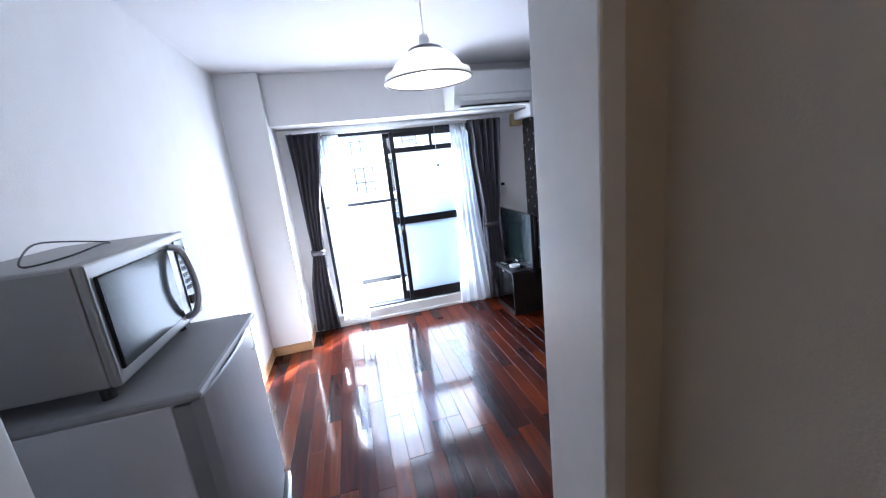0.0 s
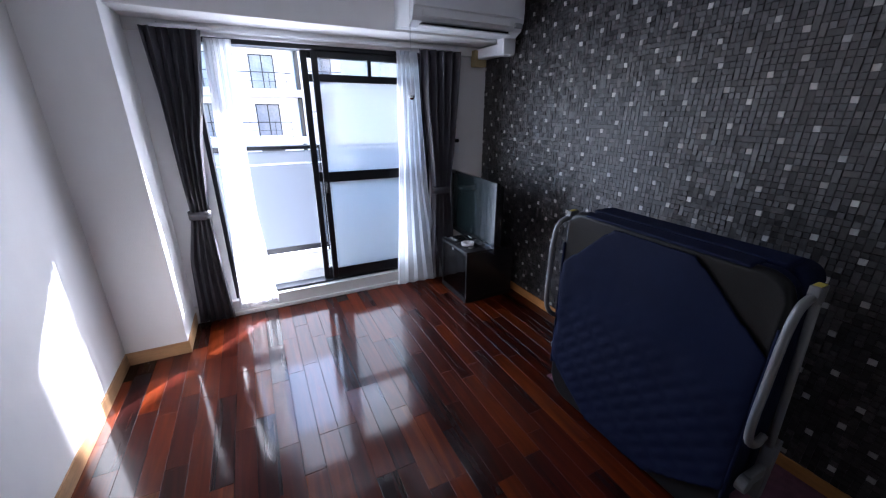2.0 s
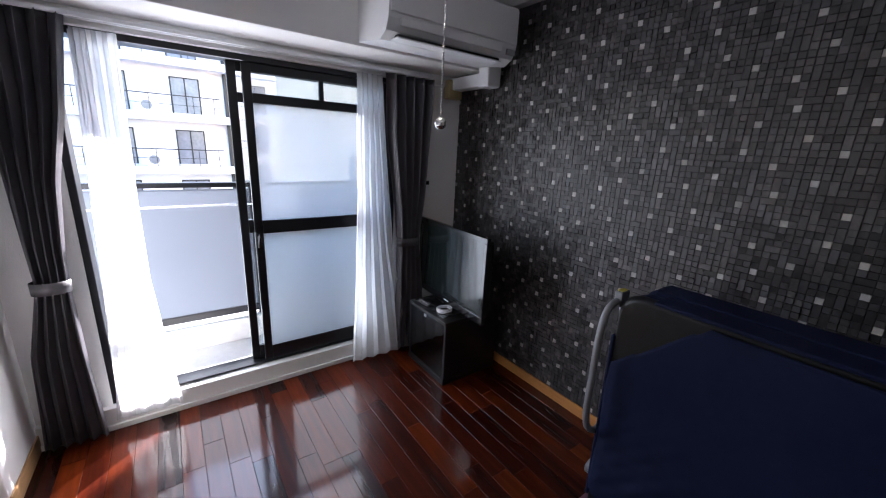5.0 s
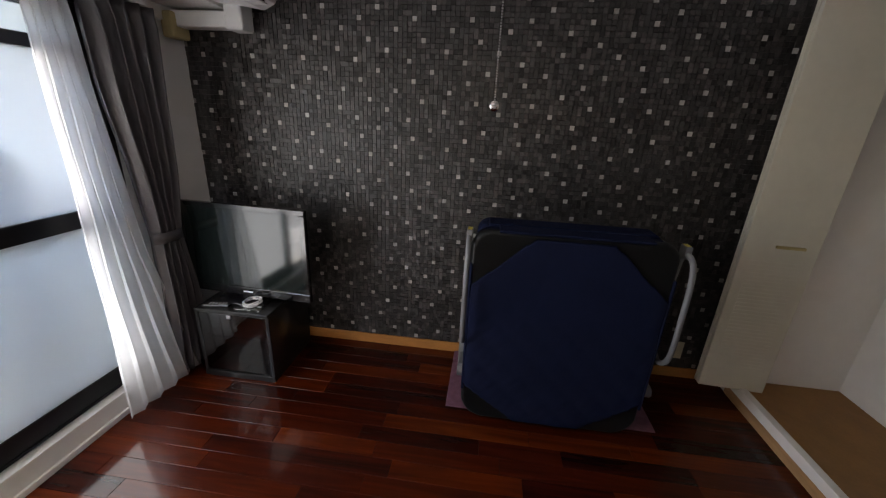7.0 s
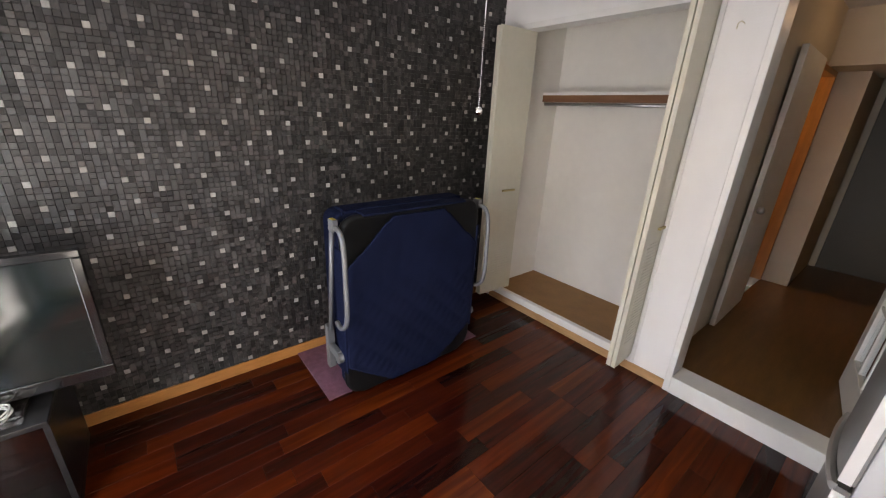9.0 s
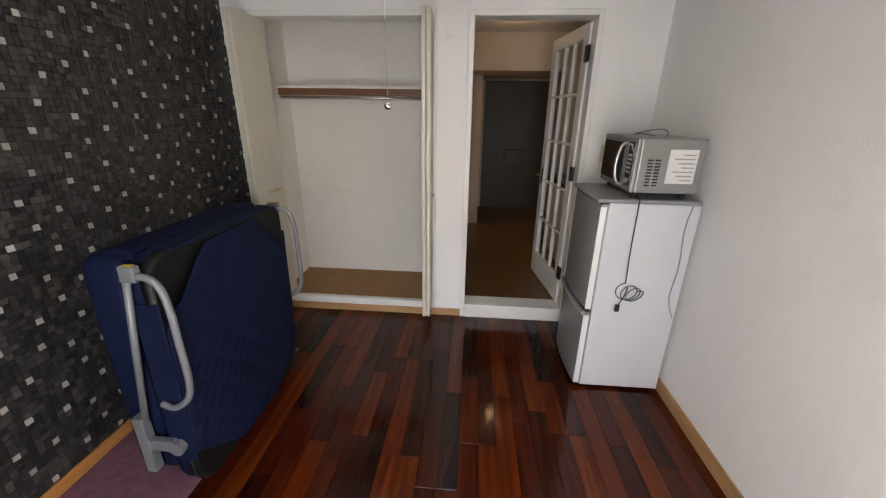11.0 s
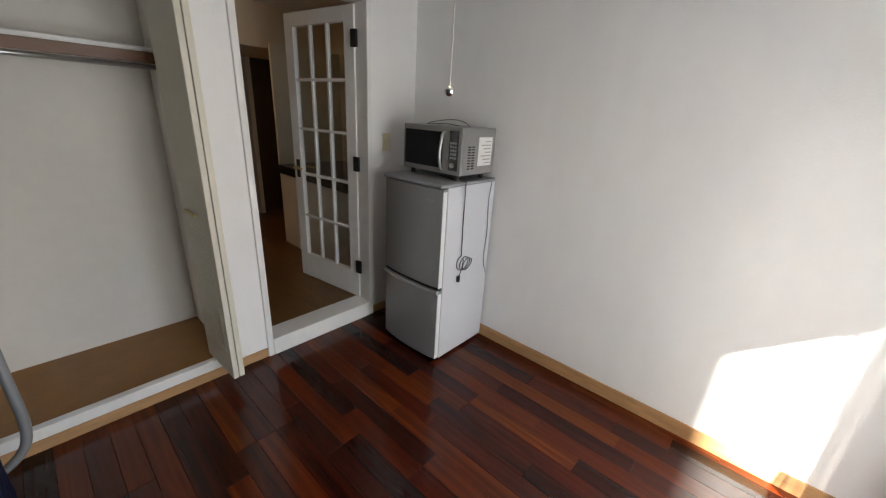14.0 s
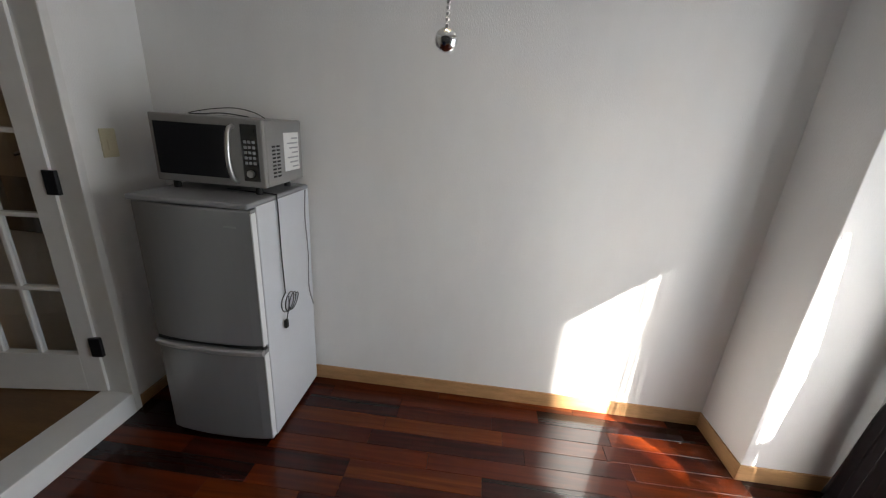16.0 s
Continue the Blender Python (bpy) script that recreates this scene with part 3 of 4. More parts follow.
structure("window_sill", boxes((PIL_X, EAST, NORTH - 0.035, NORTH + 0.01, 0.0, WIN_B - 0.004), (PIL_X, EAST, NORTH - 0.05, NORTH - 0.035, 0.0, 0.03), bevel=0.003), "white_paint", "white stepped window sill")
structure("window_lintel", boxes((PIL_X, EAST, NORTH - 0.03, NORTH, WIN_T, BEAM_Z), bevel=0.003), "white_paint", "white strip above the window")
lk = thing("window_lock", (0.352, NORTH + 0.012, 0.93), "black crescent lock on the sliding sash", "window lock")
part("lock_body", box(bmesh.new(), -0.012, 0.012, -0.02, 0.008, -0.04, 0.04, 0.004), "black_plastic", lk)
part("lock_lever", cyl(bmesh.new(), (0, -0.02, 0.0), (0, -0.03, 0.05), 0.006), "black_plastic", lk)


def curtain(name, key, folds, depth, material, label, group, tie=None, height=None):
    """key: rows of (z, x_left, x_right, y); the cloth hangs in folds that run through every row."""
    w = thing(name, (0, 0, 0), label, "curtain", group)
    bm = bmesh.new()
    n = folds * 10
    zs = np.linspace(key[0][0], key[-1][0], 44)
    kz = [k[0] for k in key][::-1]
    grid = []
    for z in zs:
        l, r, y = (float(np.interp(z, kz, [k[c] for k in key][::-1])) for c in (1, 2, 3))
        row = []
        width = r - l
        for i in range(n + 1):
            u = i / n
            a = 2 * math.pi * folds * u
            amp = depth * (0.45 + 0.55 * min(1.0, width / (folds * 0.045)))
            wob = 0.35 * math.sin(5.1 * u + 2.0 * z)
            pinch = 1.0 if z < key[0][0] - 0.08 else 0.8
            yy = y + amp * pinch * math.sin(a + wob) + 0.004 * math.sin(9 * z + 7 * u)
            row.append(bm.verts.new((l + width * u + 0.006 * math.sin(2 * a + wob), yy, z)))
        grid.append(row)
    for a, b in zip(grid, grid[1:]):
        for i in range(n):
            bm.faces.new((a[i], a[i + 1], b[i + 1], b[i]))
    c = part("cloth", bm, material, w, soft=True)
    md = c.modifiers.new("thickness", "SOLIDIFY")
    md.thickness = 0.0015 if material != "sheer" else 0.0006
    if tie:
        z, x0, x1, y = tie
        pts = [((x0 + x1) / 2 + (x1 - x0) / 2 * 1.12 * math.cos(t), y + 0.045 * math.sin(t), 0) for t in np.linspace(0, 2 * math.pi, 28, endpoint=False)]
        bm = bmesh.new()
        up = [bm.verts.new((p[0], p[1], z + 0.028)) for p in pts]
        dn = [bm.verts.new((p[0], p[1], z - 0.028)) for p in pts]
        for i in range(len(pts)):
            j = (i + 1) % len(pts)
            bm.faces.new((up[i], up[j], dn[j], dn[i]))
        t = part("tieback", bm, material, w, soft=True)
        t.modifiers.new("thickness", "SOLIDIFY").thickness = 0.003
    return w


curtain("dark_curtain", [(1.965, -0.62, -0.315, 4.985), (1.60, -0.60, -0.37, 4.99), (1.3, -0.595, -0.43, 4.99), (1.0, -0.59, -0.46, 4.99), (0.83, -0.585, -0.47, 4.99), (0.5, -0.65, -0.46, 4.985), (0.02, -0.675, -0.44, 4.97)], 5, 0.028, "curtain", "charcoal curtain tied back beside the pillar", "window curtains", (0.83, -0.59, -0.468, 4.99))
curtain("dark_curtain", [(1.955, 1.12, 1.49, 4.97), (1.60, 1.13, 1.465, 4.96), (1.2, 1.18, 1.42, 4.95), (0.86, 1.22, 1.38, 4.95), (0.5, 1.20, 1.42, 4.95), (0.03, 1.18, 1.42, 4.95)], 5, 0.036, "curtain", "charcoal curtain tied back beside the television", "window curtains", (0.86, 1.22, 1.38, 4.95))
curtain("sheer_curtain", [(1.93, -0.31, -0.16, 5.025), (1.2, -0.325, -0.18, 5.02), (0.8, -0.33, -0.18, 5.015), (0.06, -0.41, -0.12, 5.0)], 4, 0.008, "sheer", "white sheer curtain glowing with daylight", "window curtains")
# Extra layer over the sheer's edge, added to end the sun patch there.
curtain("sheer_curtain", [(1.92, -0.315, -0.26, 5.028), (0.06, -0.40, -0.28, 5.004)], 3, 0.004, "sheer", "second white sheer layer added at the edge to trim the sun patch", "window curtains")
curtain("sheer_curtain", [(1.94, 0.95, 1.12, 5.01), (1.2, 0.94, 1.17, 5.0), (0.8, 0.92, 1.20, 4.98), (0.03, 0.86, 1.32, 4.93)], 5, 0.013, "sheer", "white sheer curtain gathered before the fixed sash", "window curtains")
rail = thing("curtain_rail", (-0.05, 4.985, 1.968), "white double curtain rail under the beam", "curtain rail")
part("rail", boxes((-0.52, 1.52, -0.022, -0.008, -0.008, 0.012), (-0.52, 1.52, 0.016, 0.03, -0.008, 0.012), bevel=0.002), "white_plastic", rail)
for i in range(5):
    part("bracket", boxes((-0.5 + i * 0.5, -0.48 + i * 0.5, -0.02, 0.045, 0.012, 0.022)), "white_plastic", rail)


# ---- air conditioner ----
ac = thing("air_conditioner", (0.838, 4.60, 1.995), "white wall air conditioner mounted on the beam", "air conditioner")
bm = bmesh.new()
prof = [(BEAM_Y - 4.601, 0.03), (-0.0, 0.02), (-0.13, 0.0), (-0.19, 0.03), (-0.215, 0.08), (-0.22, 0.14), (-0.215, 0.282), (-0.2, 0.295), (BEAM_Y - 4.601, 0.295)]
L = [bm.verts.new((0, y, z)) for y, z in prof]
R = [bm.verts.new((0.81, y, z)) for y, z in prof]
for i in range(len(prof)):
    j = (i + 1) % len(prof)
    bm.faces.new((L[i], R[i], R[j], L[j]))
bm.faces.new(L[::-1])
bm.faces.new(R)
part("case", bm, "white_plastic", ac)
part("front_panel", boxes((0.006, 0.804, -0.228, -0.2145, 0.10, 0.272), bevel=0.004), "white_plastic", ac)
part("air_flap", box(bmesh.new(), 0.06, 0.70, -0.222, -0.208, 0.05, 0.088, 0.003), "white_plastic", ac)
part("air_slot", boxes((0.06, 0.70, -0.2, -0.14, 0.004, 0.02)), "black_plastic", ac, "dark air outlet slot")
part("louvre", box(bmesh.new(), 0.05, 0.71, -0.207, -0.135, 0.001, 0.008, 0.002), "white_plastic", ac)
part("display", box(bmesh.new(), 0.74, 0.80, -0.221, -0.206, 0.045, 0.075, 0.002), "grey_ink", ac, "small grey display")
duct = thing("pipe_duct", (1.655, 4.74, 1.935), "white pipe duct elbow under the air conditioner", "pipe cover")
part("duct_run", box(bmesh.new(), 0.0, 0.09, -0.1, 0.28, -0.02, 0.06, 0.01), "white_plastic", duct)
part("duct_elbow", box(bmesh.new(), -0.01, 0.10, -0.14, -0.04, -0.03, 0.12, 0.012), "white_plastic", duct)
part("wall_flange", box(bmesh.new(), -0.03, 0.09, 0.24, 0.309, -0.075, 0.05, 0.01), "duct_tan", duct, "yellowed plastic wall flange")

# ---- pendant lamp ----
LX, LY, LZ = 0.362, 3.267, 1.990
lamp = thing("pendant_lamp", (LX, LY, LZ), "white dome pendant lamp with dark rims hanging from the ceiling", "lamp")
def scaled(profile, k=1.17):
    return [(r * k, z * k) for r, z in profile]


part("shade", lathe(bmesh.new(), scaled([(0.035, 0.135), (0.06, 0.132), (0.105, 0.11), (0.145, 0.075), (0.165, 0.045), (0.195, 0.03), (0.20, 0.0), (0.196, 0.0), (0.190, 0.027), (0.16, 0.042), (0.14, 0.07), (0.10, 0.104), (0.055, 0.126), (0.035, 0.128)])), "lamp_shade", lamp, soft=True)
part("shade_rim", lathe(bmesh.new(), scaled([(0.199, 0.004), (0.203, 0.002), (0.203, -0.002), (0.197, -0.003), (0.195, 0.002)])), "lamp_dark", lamp, "thin dark rim", soft=True)
part("collar", lathe(bmesh.new(), scaled([(0.0, 0.146), (0.05, 0.144), (0.075, 0.134), (0.085, 0.122)])), "lamp_dark", lamp, soft=True)
part("socket", lathe(bmesh.new(), [(0.0, 0.225), (0.022, 0.225), (0.028, 0.205), (0.028, 0.165), (0.03, 0.14), (0.03, 0.06), (0.0, 0.06)]), "white_plastic", lamp, soft=True)
part("bulb", ball(bmesh.new(), (0, 0, 0.05), 0.033), "bulb", lamp, "small warm bulb", soft=True)
part("cord", cyl(bmesh.new(), (0, 0, 0.22), (0, 0, CEIL - LZ - 0.03), 0.0045), "white_plastic", lamp)
part("ceiling_rose", lathe(bmesh.new(), [(0.0, CEIL - LZ - 0.045), (0.025, CEIL - LZ - 0.045), (0.045, CEIL - LZ - 0.02), (0.045, CEIL - LZ)]), "white_plastic", lamp, soft=True)
PZ = 1.55
pull = thing("pull_cord", (LX, LY, PZ), "lamp pull cord with a chrome ball end", "pull cord")
part("cord", cyl(bmesh.new(), (0, 0, 0.21), (0, 0, LZ - PZ + 0.05), 0.0013, 8), "white_cable", pull)
bm = bmesh.new()
for k in range(44):
    ball(bm, (0.0006 * math.sin(k), 0, 0.012 + k * 0.0046), 0.0019, 6)
part("bead_chain", bm, "steel", pull, "fine bead chain", kind="stuff")
part("ball", ball(bmesh.new(), (0, 0, 0), 0.0105), "chrome", pull, "chrome ball", soft=True)


# ---- television corner ----
st = thing("tv_stand", (1.268, 4.408, 0.0), "low black television stand with smoked glass door", "tv stand")
W_, D_, H_ = 0.45, 0.44, 0.45
part("top_board", box(bmesh.new(), -0.005, W_, 0, D_, H_ - 0.022, H_, 0.003), "black_wood", st)
part("base_board", box(bmesh.new(), -0.005, W_, 0, D_, 0.0, 0.04, 0.003), "black_wood", st)
part("side_board", box(bmesh.new(), 0, W_, 0, 0.018, 0.04, H_ - 0.022, 0.001), "black_wood", st)
part("side_board", box(bmesh.new(), 0, W_, D_ - 0.018, D_, 0.04, H_ - 0.022, 0.001), "black_wood", st)
part("back_board", box(bmesh.new(), W_ - 0.012, W_, 0.018, D_ - 0.018, 0.04, H_ - 0.022), "black_wood", st)
part("shelf", box(bmesh.new(), 0.03, W_ - 0.012, 0.018, D_ - 0.018, 0.25, 0.265), "black_wood", st)
dr = part("glass_door", box(bmesh.new(), 0.004, 0.009, 0.02, D_ - 0.02, 0.045, H_ - 0.027, 0.001), "smoke", st, "smoked glass door")
part("door_catch", box(bmesh.new(), -0.003, 0.004, 0.225, 0.25, H_ - 0.05, H_ - 0.03, 0.001), "steel", dr)

tv = thing("television", (1.435, 4.60, 0.45), "black flat television with glossy bezel on the stand", "television", turn=-93)
part("bezel", boxes((-0.39, 0.39, -0.03, 0.0, 0.035, 0.085), (-0.39, 0.39, -0.03, 0.0, 0.545, 0.575), (-0.39, -0.36, -0.03, 0.0, 0.085, 0.545), (0.36, 0.39, -0.03, 0.0, 0.085, 0.545), bevel=0.004), "black_plastic", tv)
part("screen", boxes((-0.36, 0.36, -0.024, -0.004, 0.085, 0.545)), "screen", tv, "dark reflecting screen")
part("back_cover", box(bmesh.new(), -0.36, 0.36, 0.0, 0.06, 0.06, 0.55, 0.02), "black_plastic", tv)
part("neck", box(bmesh.new(), -0.06, 0.06, -0.01, 0.04, 0.01, 0.06, 0.004), "black_plastic", tv)
part("foot", box(bmesh.new(), -0.19, 0.13, -0.10, 0.12, 0.0, 0.014, 0.006), "black_plastic", tv)
part("maker_mark", boxes((-0.03, 0.03, -0.0315, -0.0305, 0.055, 0.063)), "white_plastic", tv, "small pale mark")
tray = single("plastic_bag", box(bmesh.new(), 0, 0.13, 0, 0.16, 0, 0.006, 0.003), "clear_bag", "clear plastic bag under the coiled cable", "bag", (1.29, 4.47, 0.451))
coil = thing("coiled_cable", (1.355, 4.55, 0.459), "coiled white aerial cable lying on the television stand", "cable")
part("coil", tube(bmesh.new(), [((0.045 + 0.006 * math.sin(2.3 * a)) * math.cos(a), (0.045 + 0.006 * math.sin(2.3 * a)) * math.sin(a), 0.004 + 0.0045 * (a / 6.283)) for a in np.linspace(0, 6.283 * 5, 150)], 0.0035, 6), "white_cable", coil, soft=True)
rc = thing("remote_control", (1.31, 4.74, 0.45), "slim black remote control on the television stand", "remote control", turn=8)
part("case", box(bmesh.new(), -0.02, 0.02, -0.075, 0.075, 0, 0.016, 0.004), "black_plastic", rc)
for r in range(6):
    for c in range(3):
        part("button", box(bmesh.new(), -0.013 + c * 0.01, -0.007 + c * 0.01, -0.06 + r * 0.018, -0.05 + r * 0.018, 0.016, 0.0175), "grey_ink", rc)
ctl = thing("wall_controller", (1.50, NORTH, 1.22), "small white wall remote holder beside the curtain", "remote control")
part("holder", box(bmesh.new(), -0.028, 0.028, -0.02, 0, -0.06, 0.03, 0.003), "white_plastic", ctl)
part("display", box(bmesh.new(), -0.022, 0.022, -0.024, -0.018, 0.03, 0.06, 0.002), "black_plastic", ctl, "dark display")

# ---- folding bed ----
bed = thing("folding_bed", (1.18, 2.865, 0.0), "folded guest bed with navy quilted cover standing on a mat", "folding bed")


def mattress(bm, x0, x1, hy, z0, z1, cut, r=0.025, nseg=1):
    """An upright slab with cut corners and a soft rounded rim; x is its thickness."""
    out = []
    pts = []
    for sy, sz in ((-1, -1), (1, -1), (1, 1), (-1, 1)):
        cy, cz = sy * hy, z0 if sz < 0 else z1
        c = cut[0] if sz < 0 else cut[1]
        a, b = (cy, cz - sz * c), (cy - sy * c, cz)
        if (sy, sz) in ((1, -1), (-1, 1)):
            a, b = b, a
        for k in range(9):
            t = k / 8
            mid = (a[0] * (1 - t) + b[0] * t, a[1] * (1 - t) + b[1] * t)
            bulge = math.sin(math.pi * t) * c * 0.16
            pts.append((mid[0] + sy * bulge, mid[1] + sz * bulge))
    rings = []
    cy0, cz0 = 0, (z0 + z1) / 2
    prof = [(x0, 0.95), (x0 - 0.002, 0.965), (x0, 0.98), (x0 + r * 0.4, 0.993), (x0 + r, 1.0), (x1 - r, 1.0), (x1 - r * 0.4, 0.99), (x1, 0.965)]
    for x, s in prof:
        rings.append([bm.verts.new((x + 0.015 * (1 - z / 1.06), cy0 + (y - cy0) * s, cz0 + (z - cz0) * s)) for y, z in pts])
    n = len(pts)
    for a, b in zip(rings, rings[1:]):
        for k in range(n):
            bm.faces.new((a[k], a[(k + 1) % n], b[(k + 1) % n], b[k]))
    bm.faces.new(rings[0][::-1])
    bm.faces.new(rings[-1])
    return bm


part("mattress", mattress(bmesh.new(), 0.022, 0.10, 0.442, 0.016, 1.062, (0.10, 0.07)), "navy", bed, "navy front mattress half", soft=True)
part("corner_cover", mattress(bmesh.new(), 0.0, 0.05, 0.447, 0.012, 1.066, (0.10, 0.07)), "bed_black", bed, "black vinyl cover at the corners", soft=True)
part("mattress", mattress(bmesh.new(), 0.13, 0.27, 0.43, 0.05, 1.06, (0.10, 0.05)), "navy", bed, "navy rear mattress half", soft=True)
# quilted cover: an eight-sided sheet with diagonal stitching
bm = bmesh.new()
NY, NZ = 90, 110
gv = {}
for i in range(NY + 1):
    for j in range(NZ + 1):
        y, z = -0.44 + 0.88 * i / NY, 0.0 + 1.06 * j / NZ
        ay, z_top, z_bot = abs(y), 1.045, 0.025
        top_cut = (ay - 0.17) / 0.27 + (z - (z_top - 0.25)) / 0.25 > 1
        bot_cut = (ay - 0.17) / 0.27 + ((z_bot + 0.20) - z) / 0.20 > 1
        if top_cut or bot_cut or z < z_bot or z > z_top:
            continue
        q = 0.0042 * abs(math.sin((y + z) * 42)) * abs(math.sin((y - z) * 20)) * min(1.0, max(0.0, (0.75 - z) * 4)) + 0.006 * noise.noise(Vector((y * 5, z * 5, 1.0))) + 0.003 * abs(noise.noise(Vector((y * 9 + z * 6, z * 4 - y * 3, 4.0))))
        edge = min(1.0, (0.44 - ay) / 0.03)
        gv[i, j] = bm.verts.new((-0.007 - q - 0.006 * edge + 0.015 * (1 - z / 1.06), y, z))
for i in range(NY):
    for j in range(NZ):
        ks = ((i, j), (i + 1, j), (i + 1, j + 1), (i, j + 1))
        q = [gv[k] for k in ks if k in gv]
        if len(q) >= 3:
            bm.faces.new(q)
for y0, y1, z0, z1 in ((0.436, 0.4505, 0.19, 0.90), (-0.4505, -0.436, 0.19, 0.90), (-0.33, 0.33, 1.056, 1.0695)):
    b2 = box(bmesh.new(), -0.010, 0.09, y0, y1, z0, z1, 0.007, 3)
    for v in b2.verts:
        v.co.x += 0.015 * (1 - v.co.z / 1.06)
    part("cover_side", b2, "navy", bed)
cov = part("cover", bm, "navy", bed, "navy diamond-quilted cover", soft=True)
cov.modifiers.new("thickness", "SOLIDIFY").thickness = -0.008
part("top_strap", box(bmesh.new(), 0.10, 0.22, -0.38, 0.38, 1.03, 1.07, 0.008), "navy", bed)
for sy in (-1, 1):
    y = 0.462 if sy > 0 else -0.475
    loop = smooth_path([(0.08, y, 1.0), (0.01, y, 1.015), (-0.04, y, 0.985), (-0.06, y, 0.90), (-0.063, y, 0.75), (-0.063, y, 0.60), (-0.04, y, 0.52), (0.02, y, 0.475), (0.07, y, 0.49)], 6)
    part("hand_loop", tube(bmesh.new(), loop, 0.0125), "grey_tube", bed, soft=True)
    part("side_tube", tube(bmesh.new(), [(0.16, y, 0.40), (0.06, y, 1.04)], 0.0125), "grey_tube", bed, soft=True)
    hp = part("hinge_plate", box(bmesh.new(), 0.02, 0.075, y - 0.014, y + 0.014, 0.995, 1.052, 0.004), "grey_tube", bed)
    part("tag", box(bmesh.new(), 0.028, 0.068, y - 0.010, y + 0.010, 1.0522, 1.0534), "yellow", hp, "small yellow warning tag")
    lw = part("lower_bracket", boxes((0.16, 0.20, y - 0.02, y + 0.02, 0.15, 0.42), (0.06, 0.20, y - 0.014, y + 0.014, 0.26, 0.31), bevel=0.004), "grey_tube", bed)
    part("castor", cyl(bmesh.new(), (0.055, y - 0.016, 0.275), (0.055, y + 0.016, 0.275), 0.03), "grey_tube", lw, soft=False)
part("cross_tube", tube(bmesh.new(), [(0.18, -0.47, 0.17), (0.18, 0.425, 0.17)], 0.0125), "grey_tube", bed)

single("carpet_tile", box(bmesh.new(), 0, 0.53, 0, 1.12, 0, 0.008, 0.002), "mat", "flat mauve carpet piece under the folded bed", "mat", (1.255, 2.275, 0.001))


# ---- fridge and microwave ----
F0X, F1X, F0Y, F1Y, FH = -1.015, -0.512, 1.993, 2.476, 1.145
fr = thing("fridge", (F0X, F0Y, 0.0), "silver two-door fridge with pale sides beside the doorway", "fridge")
fx, fy = F1X - F0X, F1Y - F0Y
part("cabinet", box(bmesh.new(), 0, fx - 0.06, 0, fy, 0.02, FH - 0.02, 0.004), "fridge_side", fr, "pale grey steel cabinet")
part("top_plate", box(bmesh.new(), -0.0, fx + 0.0, -0.003, fy + 0.003, FH - 0.022, FH, 0.009), "fridge_top", fr, "grey plastic top plate")


def fridge_door(z0, z1):
    bm = bmesh.new()
    n = 12
    rings = []
    for z in (z0, z0 + 0.006, z1 - 0.006, z1):
        k = 0.003 if z in (z0, z1) else 0.0
        ring = [bm.verts.new((fx - 0.058, 0.001, z)), bm.verts.new((fx - 0.058, fy - 0.001, z))]
        for i in range(n + 1):
            u = 1 - i / n
            bow = 0.022 * (1 - (2 * u - 1) ** 2) ** 0.8
            ring.append(bm.verts.new((fx - 0.022 + bow - k, 0.001 + (fy - 0.002) * u, z)))
        rings.append(ring)
    for a, b in zip(rings, rings[1:]):
        for k in range(len(a)):
            j = (k + 1) % len(a)
            bm.faces.new((a[k], a[j], b[j], b[k]))
    bm.faces.new(rings[0][::-1])
    bm.faces.new(rings[-1])
    return bm


ud = part("upper_door", fridge_door(0.53, FH - 0.027), "fridge_front", fr, "silver upper door")
lip = bmesh.new()
rings = []
for k in range(13):
    u = k / 12
    bow = fx - 0.022 + 0.022 * (1 - (2 * u - 1) ** 2) ** 0.8
    rings.append([lip.verts.new((bow + dx, 0.001 + (fy - 0.002) * u, z)) for dx, z in ((-0.004, 0.483), (0.006, 0.483), (0.017, 0.498), (0.019, 0.510), (0.010, 0.514), (-0.004, 0.512))])
for a, b in zip(rings, rings[1:]):
    for k in range(6):
        lip.faces.new((a[k], a[(k + 1) % 6], b[(k + 1) % 6], b[k]))
lip.faces.new(rings[0])
lip.faces.new(rings[-1])
ld = part("lower_door", fridge_door(0.03, 0.505), "fridge_front", fr, "silver lower door")
part("grip_channel", box(bmesh.new(), fx - 0.05, fx - 0.022, 0.002, fy - 0.002, 0.505, 0.53, 0.002), "rubber", fr, "grey grip channel")
part("door_edge", box(bmesh.new(), fx - 0.05, fx - 0.02, fy - 0.004, fy + 0.002, 0.528, FH - 0.04, 0.001), "white_plastic", ud, "white door edge")
part("grip", lip, "fridge_lip", ld, "bright silver curved grip lip", soft=False)
part("door_edge", box(bmesh.new(), fx - 0.05, fx - 0.02, fy - 0.004, fy + 0.002, 0.035, 0.487, 0.001), "white_plastic", ld, "white door edge")
part("maker_mark", boxes((fx + 0.0, fx + 0.0015, fy - 0.10, fy - 0.05, 1.05, 1.057)), "grey_ink", ud, "small grey mark")
part("kick_plate", box(bmesh.new(), fx - 0.09, fx - 0.045, 0.01, fy - 0.01, 0.0, 0.03), "black_plastic", fr, "black kick plate")

MW = thing("microwave", (-0.975, 2.014, FH), "silver microwave oven standing on the fridge", "microwave oven")
mx, my, mh = 0.32, 0.462, 0.295
part("shell", box(bmesh.new(), 0, mx - 0.02, 0, my, 0.035, mh, 0.008), "mw_body", MW)
part("front_plate", box(bmesh.new(), mx - 0.02, mx, 0, my, 0.035, mh, 0.006), "mw_body", MW, "silver front plate")
dd = part("door_window", box(bmesh.new(), mx - 0.004, mx + 0.006, 0.02, 0.325, 0.065, mh - 0.03, 0.003), "dark_glass", MW, "black door window")
